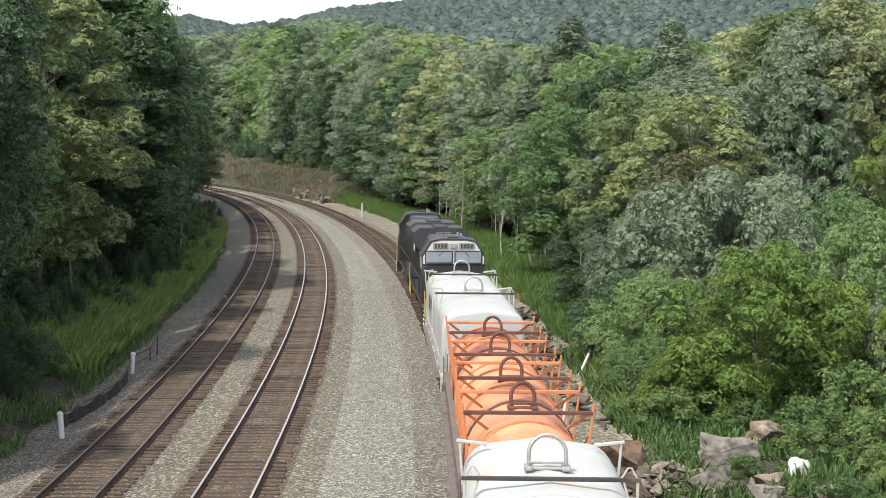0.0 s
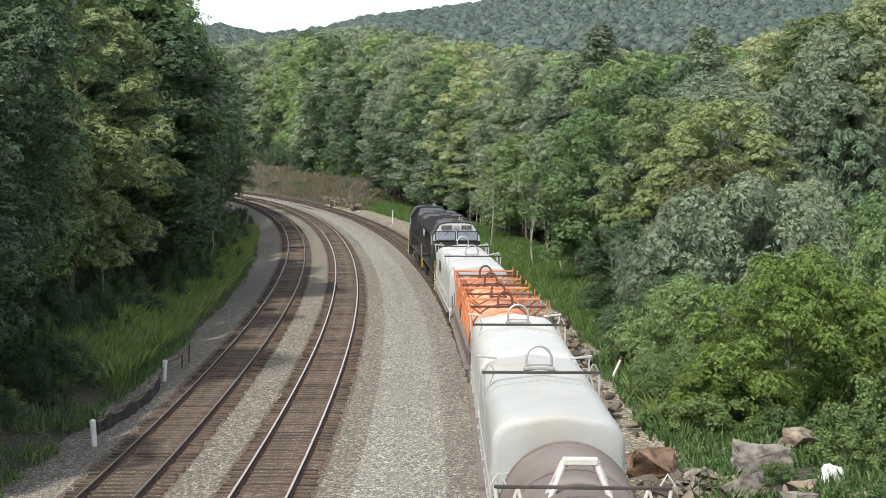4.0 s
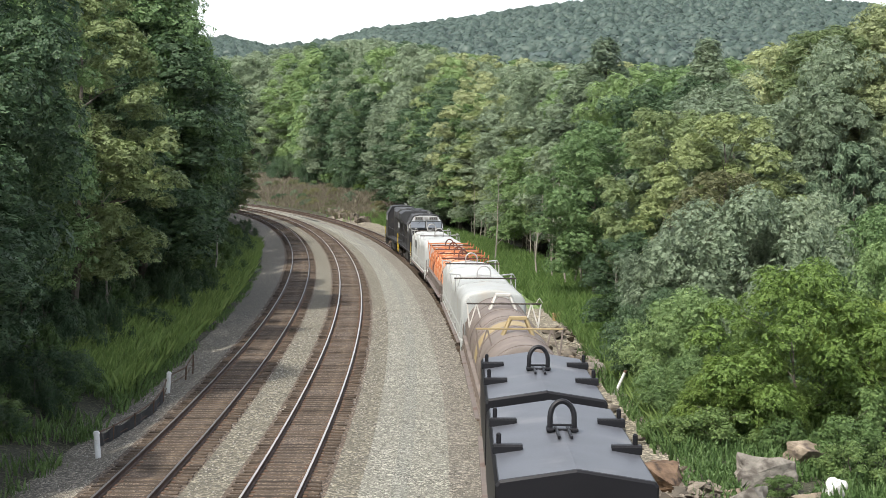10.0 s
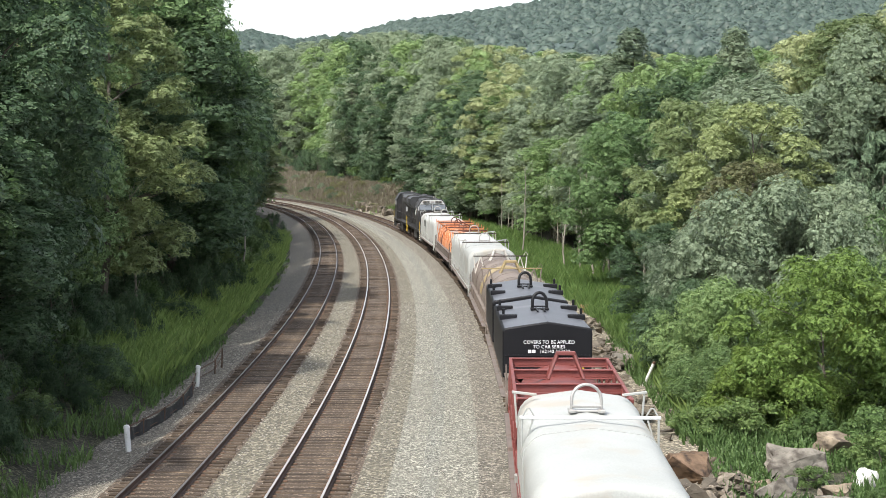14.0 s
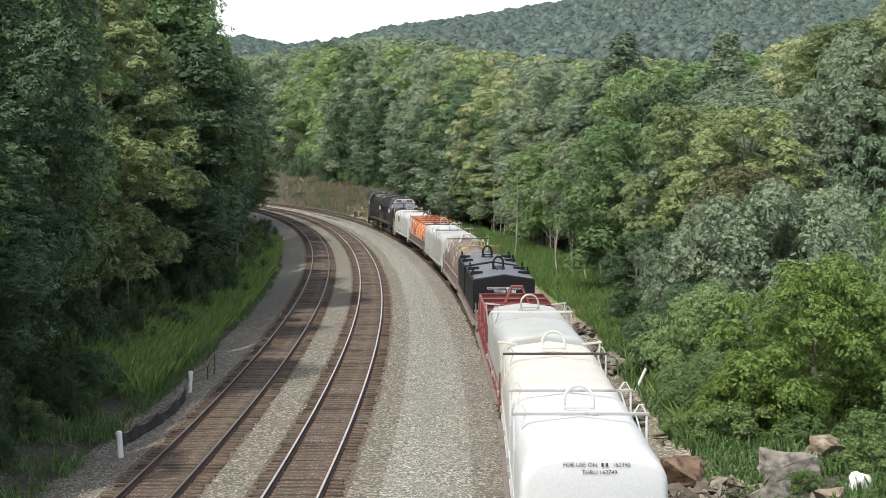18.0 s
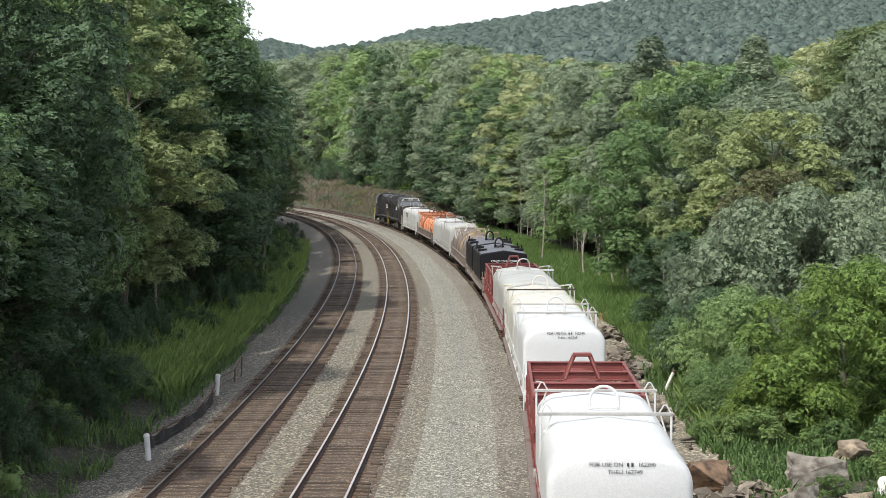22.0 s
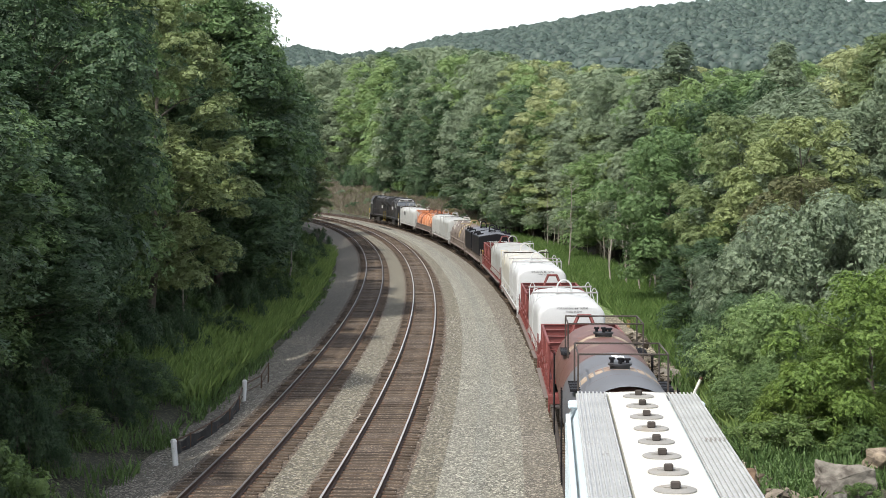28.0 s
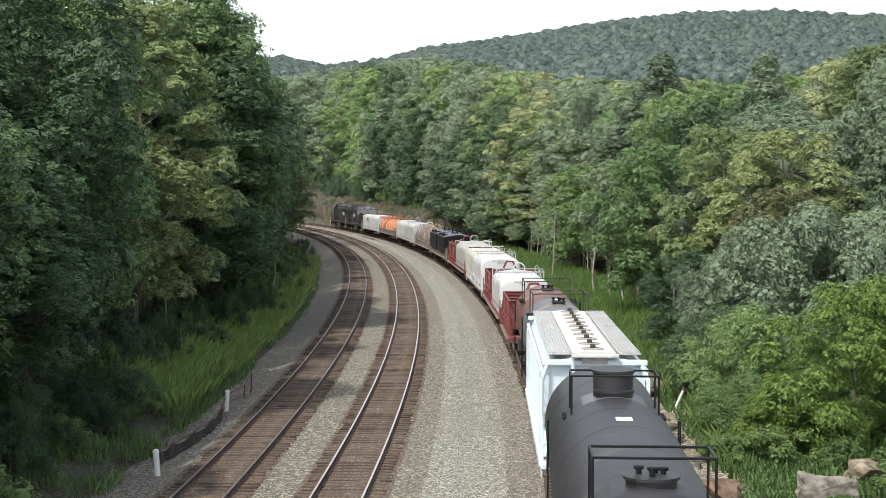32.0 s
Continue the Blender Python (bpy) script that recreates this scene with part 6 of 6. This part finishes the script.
def locomotive(u0, u1, cab_to_rear, label):
    L = u1 - u0
    car = thing("locomotive", label, "locomotive", "train")
    half = 0.3 * L
    register(car, u0, u1, half)
    f = -1.0 if cab_to_rear else 1.0
    running_gear(car, half, (-1.9, 0, 1.9), SIDE3)
    couplers(car, L)
    k = L / 22.1
    Y = lambda y: y * f * k
    part("frame", Shape().box(0, 0, 1.28, 2.7, L - 1.3, 0.3, 0.04), M_LOCO, car)
    part("fuel_tank", Shape().box(0, 0, 0.72, 2.5, 0.2 * L, 0.85, 0.15), M_LOCO, car)
    part("walkway", Shape().box(0, 0, 1.45, 3.05, L - 1.2, 0.05, 0.01), M_LOCOROOF, car)
    hood = part("long_hood", Shape().loft([[(-0.9, y, 1.45), (-0.9, y, 3.85), (-0.6, y, 4.2), (0.6, y, 4.2), (0.9, y, 3.85), (0.9, y, 1.45)] for y in (Y(-10.0), Y(4.9))], smooth=False), M_LOCO, car)
    part("radiator", Shape().loft([[(-1.0, y, 3.2), (-1.5, y, 3.75), (-1.5, y, 4.3), (-1.15, y, 4.55), (1.15, y, 4.55), (1.5, y, 4.3), (1.5, y, 3.75), (1.0, y, 3.2)] for y in (Y(-9.9), Y(-5.2))], smooth=False), M_LOCOROOF, hood, "wide radiator section on the hood")
    for q in range(3):
        part("fan", Shape().tube([(0, Y(-8.9 + q * 1.4), 4.55), (0, Y(-8.9 + q * 1.4), 4.62)], 0.55 * k, 18), M_LOCOROOF, hood)
    part("exhaust", Shape().box(0, Y(-2.2), 4.3, 0.8, 1.3, 0.3, 0.05), M_LOCOROOF, hood)
    part("dynamic_brake", Shape().box(0, Y(1.6), 4.22, 1.9, 3.2, 0.5, 0.15), M_LOCOROOF, hood)
    for s in (-1, 1):
        for q in range(9):
            part("hood_door", Shape().box(s * 0.905, Y(-9.0 + q * 1.5), 2.6, 0.03, 1.25 * k, 1.7, 0.02), M_LOCO, hood)
        rail = Shape()
        for q in range(9):
            rail.tube([(s * 1.48, Y(-10 + q * 1.75), 1.45), (s * 1.48, Y(-10 + q * 1.75), 2.45)], 0.02, 5)
        rail.tube([(s * 1.48, Y(-10), 2.45), (s * 1.48, Y(4.3), 2.45)], 0.02, 5)
        part("handrail", rail, M_LOCO, car)
        bars((0.4, 0.4, 0.4), 0.5, 0.2, M_CHALK, hood, LEFT(-0.93, Y(-4), 2.6) if s < 0 else Matrix.Translation((0.93, Y(-4), 2.6)) @ Matrix.Rotation(radians(90), 4, "Z") @ Matrix.Rotation(radians(90), 4, "X"))
    # cab, its far wall at 4.9, its windows at 7.7
    cab = part("cab", Shape().loft([[(-1.5, y, 1.45), (-1.5, y, 3.75), (-1.05, y, 4.45), (-0.6, y, 4.56), (0.6, y, 4.56), (1.05, y, 4.45), (1.5, y, 3.75), (1.5, y, 1.45)] for y in (Y(4.9), Y(7.7))], smooth=False), M_LOCO, car)
    part("cab_roof", Shape().loft([[(-1.56, y, 3.72), (-1.08, y, 4.49), (-0.6, y, 4.6), (0.6, y, 4.6), (1.08, y, 4.49), (1.56, y, 3.72), (1.05, y, 4.4), (-1.05, y, 4.4)] for y in (Y(4.8), Y(7.68))], smooth=False), M_LOCOROOF, cab)
    yf = Y(7.71)
    face = Shape().add([(-1.46, yf, 3.72), (-1.03, yf, 4.4), (-0.6, yf, 4.5), (0.6, yf, 4.5), (1.03, yf, 4.4), (1.46, yf, 3.72), (1.46, yf, 3.4), (-1.46, yf, 3.4)] + [(x, yf + f * 0.03, z) for x, z in ((-1.46, 3.72), (-1.03, 4.4), (-0.6, 4.5), (0.6, 4.5), (1.03, 4.4), (1.46, 3.72), (1.46, 3.4), (-1.46, 3.4))], [tuple(range(8)), tuple(range(8, 16))] + [(i, (i + 1) % 8, 8 + (i + 1) % 8, 8 + i) for i in range(8)])
    part("cab_face", face, M_WHITE, cab, "white cab front")
    for s in (-1, 1):
        w = part("windshield", Shape().box(s * 0.7, yf + f * 0.045, 3.72, 1.22, 0.03, 0.52, 0.03), M_GLASS_SKY, cab, "windshield with sky reflection put into its colour")
        part("window_frame", Shape().box(s * 0.7, yf + f * 0.04, 4.0, 1.3, 0.05, 0.05, 0.01).box(s * 0.7, yf + f * 0.04, 3.44, 1.3, 0.05, 0.05, 0.01).box(s * 0.06, yf + f * 0.04, 3.72, 0.05, 0.05, 0.58, 0.01).box(s * 1.34, yf + f * 0.04, 3.72, 0.05, 0.05, 0.58, 0.01), M_LOCO, w)
        part("wiper", Shape().beam((s * 0.5, yf + f * 0.07, 4.0), (s * 0.75, yf + f * 0.07, 3.75), 0.02, 0.02), M_BLACK, w)
        nb = part("number_board", Shape().box(s * 0.62, yf + f * 0.05, 4.26, 0.72, 0.06, 0.28, 0.02), M_HATCH, cab, "grey number board")
        bars((0.11,) * 4, 0.19, 0.04, M_INK, nb, Matrix.Translation((s * 0.62, yf + f * 0.085, 4.17)) @ Matrix.Rotation(radians(90), 4, "X"))
        part("side_window", Shape().box(s * 1.505, Y(6.3), 3.4, 0.03, 1.6, 0.6, 0.03), M_GLASS_SKY, cab)
        part("cab_step", Shape().box(s * 1.3, Y(10.2), 0.8, 0.35, 0.5, 0.7, 0.03), M_LOCO, car)
        for q in range(5):
            part("step_stripe", Shape().box(s * 1.485, Y(10.2), 0.55 + q * 0.2, 0.02, 0.5, 0.07, 0.005), M_CHALK, car)
        for end in (10.35, -10.45):
            part("grab_rail", Shape().tube([(s * 1.46, Y(end), 0.6), (s * 1.46, Y(end), 2.3)], 0.026, 6), M_YELLOW, car, "yellow grab rail")
    part("headlight", Shape().box(0, yf + f * 0.05, 4.26, 0.34, 0.08, 0.26, 0.03).tube([(-0.09, yf + f * 0.09, 4.2), (-0.09, yf + f * 0.12, 4.2)], 0.07, 10).tube([(0.09, yf + f * 0.09, 4.2), (0.09, yf + f * 0.12, 4.2)], 0.07, 10), M_STEEL, cab)
    part("nose", Shape().loft([[(-0.95, y, 1.45), (-0.95, y, zt), (0.95, y, zt), (0.95, y, 1.45)] for y, zt in ((Y(7.7), 3.0), (Y(9.7), 2.8))], smooth=False), M_LOCO, car)
    part("end_plate", Shape().box(0, Y(10.5), 1.1, 2.9, 0.12, 0.7, 0.03), M_LOCO, car)
    part("end_rail", Shape().tube([(-1.4, Y(10.5), 1.45), (-1.4, Y(10.5), 2.5), (1.4, Y(10.5), 2.5), (1.4, Y(10.5), 1.45)], 0.025, 6), M_LOCO, car)
    part("horn", Shape().tube([(0.3, Y(5.4), 4.6), (0.3, Y(5.4), 4.78), (0.3, Y(5.75), 4.8)], 0.05, 8).tube([(0.45, Y(5.4), 4.6), (0.45, Y(5.4), 4.72), (0.45, Y(5.7), 4.74)], 0.05, 8), M_STEEL, cab)
    part("antenna", Shape().tube([(-0.4, Y(6.2), 4.56), (-0.4, Y(6.2), 5.0)], 0.02, 5).box(0, Y(6.6), 4.63, 0.5, 0.5, 0.08, 0.02), M_LOCOROOF, cab)
    return car


def build_train():
    locomotive(-67.0, -49.7, False, "black diesel locomotive with a wide radiator hood")
    locomotive(-49.3, -32.2, True, "black diesel locomotive with a white cab front")
    sm = smooth_hood
    coil_car(-32.0, -13.2, ((sm, -31.0, -23.4, dict(material=M_OFFWHITE, loop_mat=M_STEEL, bar_mat=M_UNDER)), (sm, -22.8, -14.4, dict(material=M_OFFWHITE, loop_mat=M_STEEL, bar_mat=M_UNDER))), M_OFFWHITE, "white coil steel car with two rounded white hoods", side_marks=((2, 2.3, (0.5, 0.5), 0.6),))
    coil_car(-12.9, 7.6, ((framed_hood, -11.8, -2.8, {}), (framed_hood, -2.4, 6.6, {})), M_DECK, "coil steel car with faded orange framed hoods", wide=1.34)
    coil_car(8.0, 31.2, ((sm, 8.9, 19.4, dict(material=M_OFFWHITE, loop_mat=M_STEEL, bar_mat=M_UNDER)), (sm, 20.0, 30.2, dict(material=M_GREYWHITE, loop_mat=M_STEEL, bar_mat=M_UNDER))), M_GREYWHITE, "coil steel car with dirty grey-white hoods")
    coil_car(31.5, 52.4, ((tan_hood, 32.4, 41.4, {}), (tan_hood, 41.9, 51.0, dict(patch=True))), M_TAN, "coil steel car with weathered tan barrel hoods")
    coil_car(52.7, 73.9, ((black_hood, 53.0, 61.3, {}), (black_hood, 62.8, 71.5, dict(words=True))), M_TAN, "coil steel car with two black peaked covers")
    coil_car(74.3, 98.9, ((red_hood, 77.4, 85.6, {}), (sm, 86.8, 98.0, dict(material=M_GREYWHITE, loop_mat=M_STEEL, bar_mat=M_WHITE))), M_RED, "red coil steel car with one red and one grey-white hood")
    coil_car(99.3, 120.6, ((sm, 99.9, 109.5, dict(material=M_CREAM, loop_mat=M_WHITERUST, bar_mat=M_UNDER)), (sm, 110.1, 118.8, dict(material=M_WHITE, loop_mat=M_WHITE, bar_mat=M_STEEL, words=("162390", "THRU 162749")))), M_WHITE, "coil steel car with cream and clean white hoods")
    coil_car(121.0, 144.3, ((red_hood, 125.1, 132.3, {}), (sm, 133.9, 142.8, dict(material=M_WHITE, loop_mat=M_WHITE, bar_mat=M_STEEL, words=("162390", "THRU 162749")))), M_RED, "red coil steel car with a clean white lettered hood")
    coil_car(144.7, 156.0, ((red_hood, 147.8, 154.7, {}),), M_RED, "short red steel car with a red framed hood")
    tank_car(156.4, 174.6, 1.42, 2.6, M_TANKBROWN, "rusty brown tank car with a grey repainted section", ((162.2, "valves"), (170.0, "valves")), (166.6, 173.5, M_TANKGREY), ((167.6, 0.1),))
    covered_hopper(175.0, 191.0)
    tank_car(191.2, 211.7, 1.48, 2.75, M_TANKBLACK, "black tank car with railings round two manways", ((198.9, "box"), (209.4, "plain")), None, ((202.6, 0.0),))


def car_pose(u, half, t):
    s = gone(t) - u
    x0, y0, _ = line(s - half, float(off_3(s - half)))
    x1, y1, _ = line(s + half, float(off_3(s + half)))
    return pose((x0 + x1) / 2, (y0 + y1) / 2, 0, 0, 0, math.degrees(math.atan2(-(x1 - x0), y1 - y0)))


build_train()


def motions():
    """The cars run along the outer track, and their wheels roll."""
    for ob, u, half in CARS:
        walk(ob, [(t / 2, car_pose(u, half, t / 2)) for t in range(65)])
    for ob in WHEELSETS:
        at = ob.matrix_basis.translation
        walk(ob, [(t / 10, Matrix.Translation(at) @ Matrix.Rotation(-gone(t / 10) / 0.42, 4, "X")) for t in range(321)])


motions()
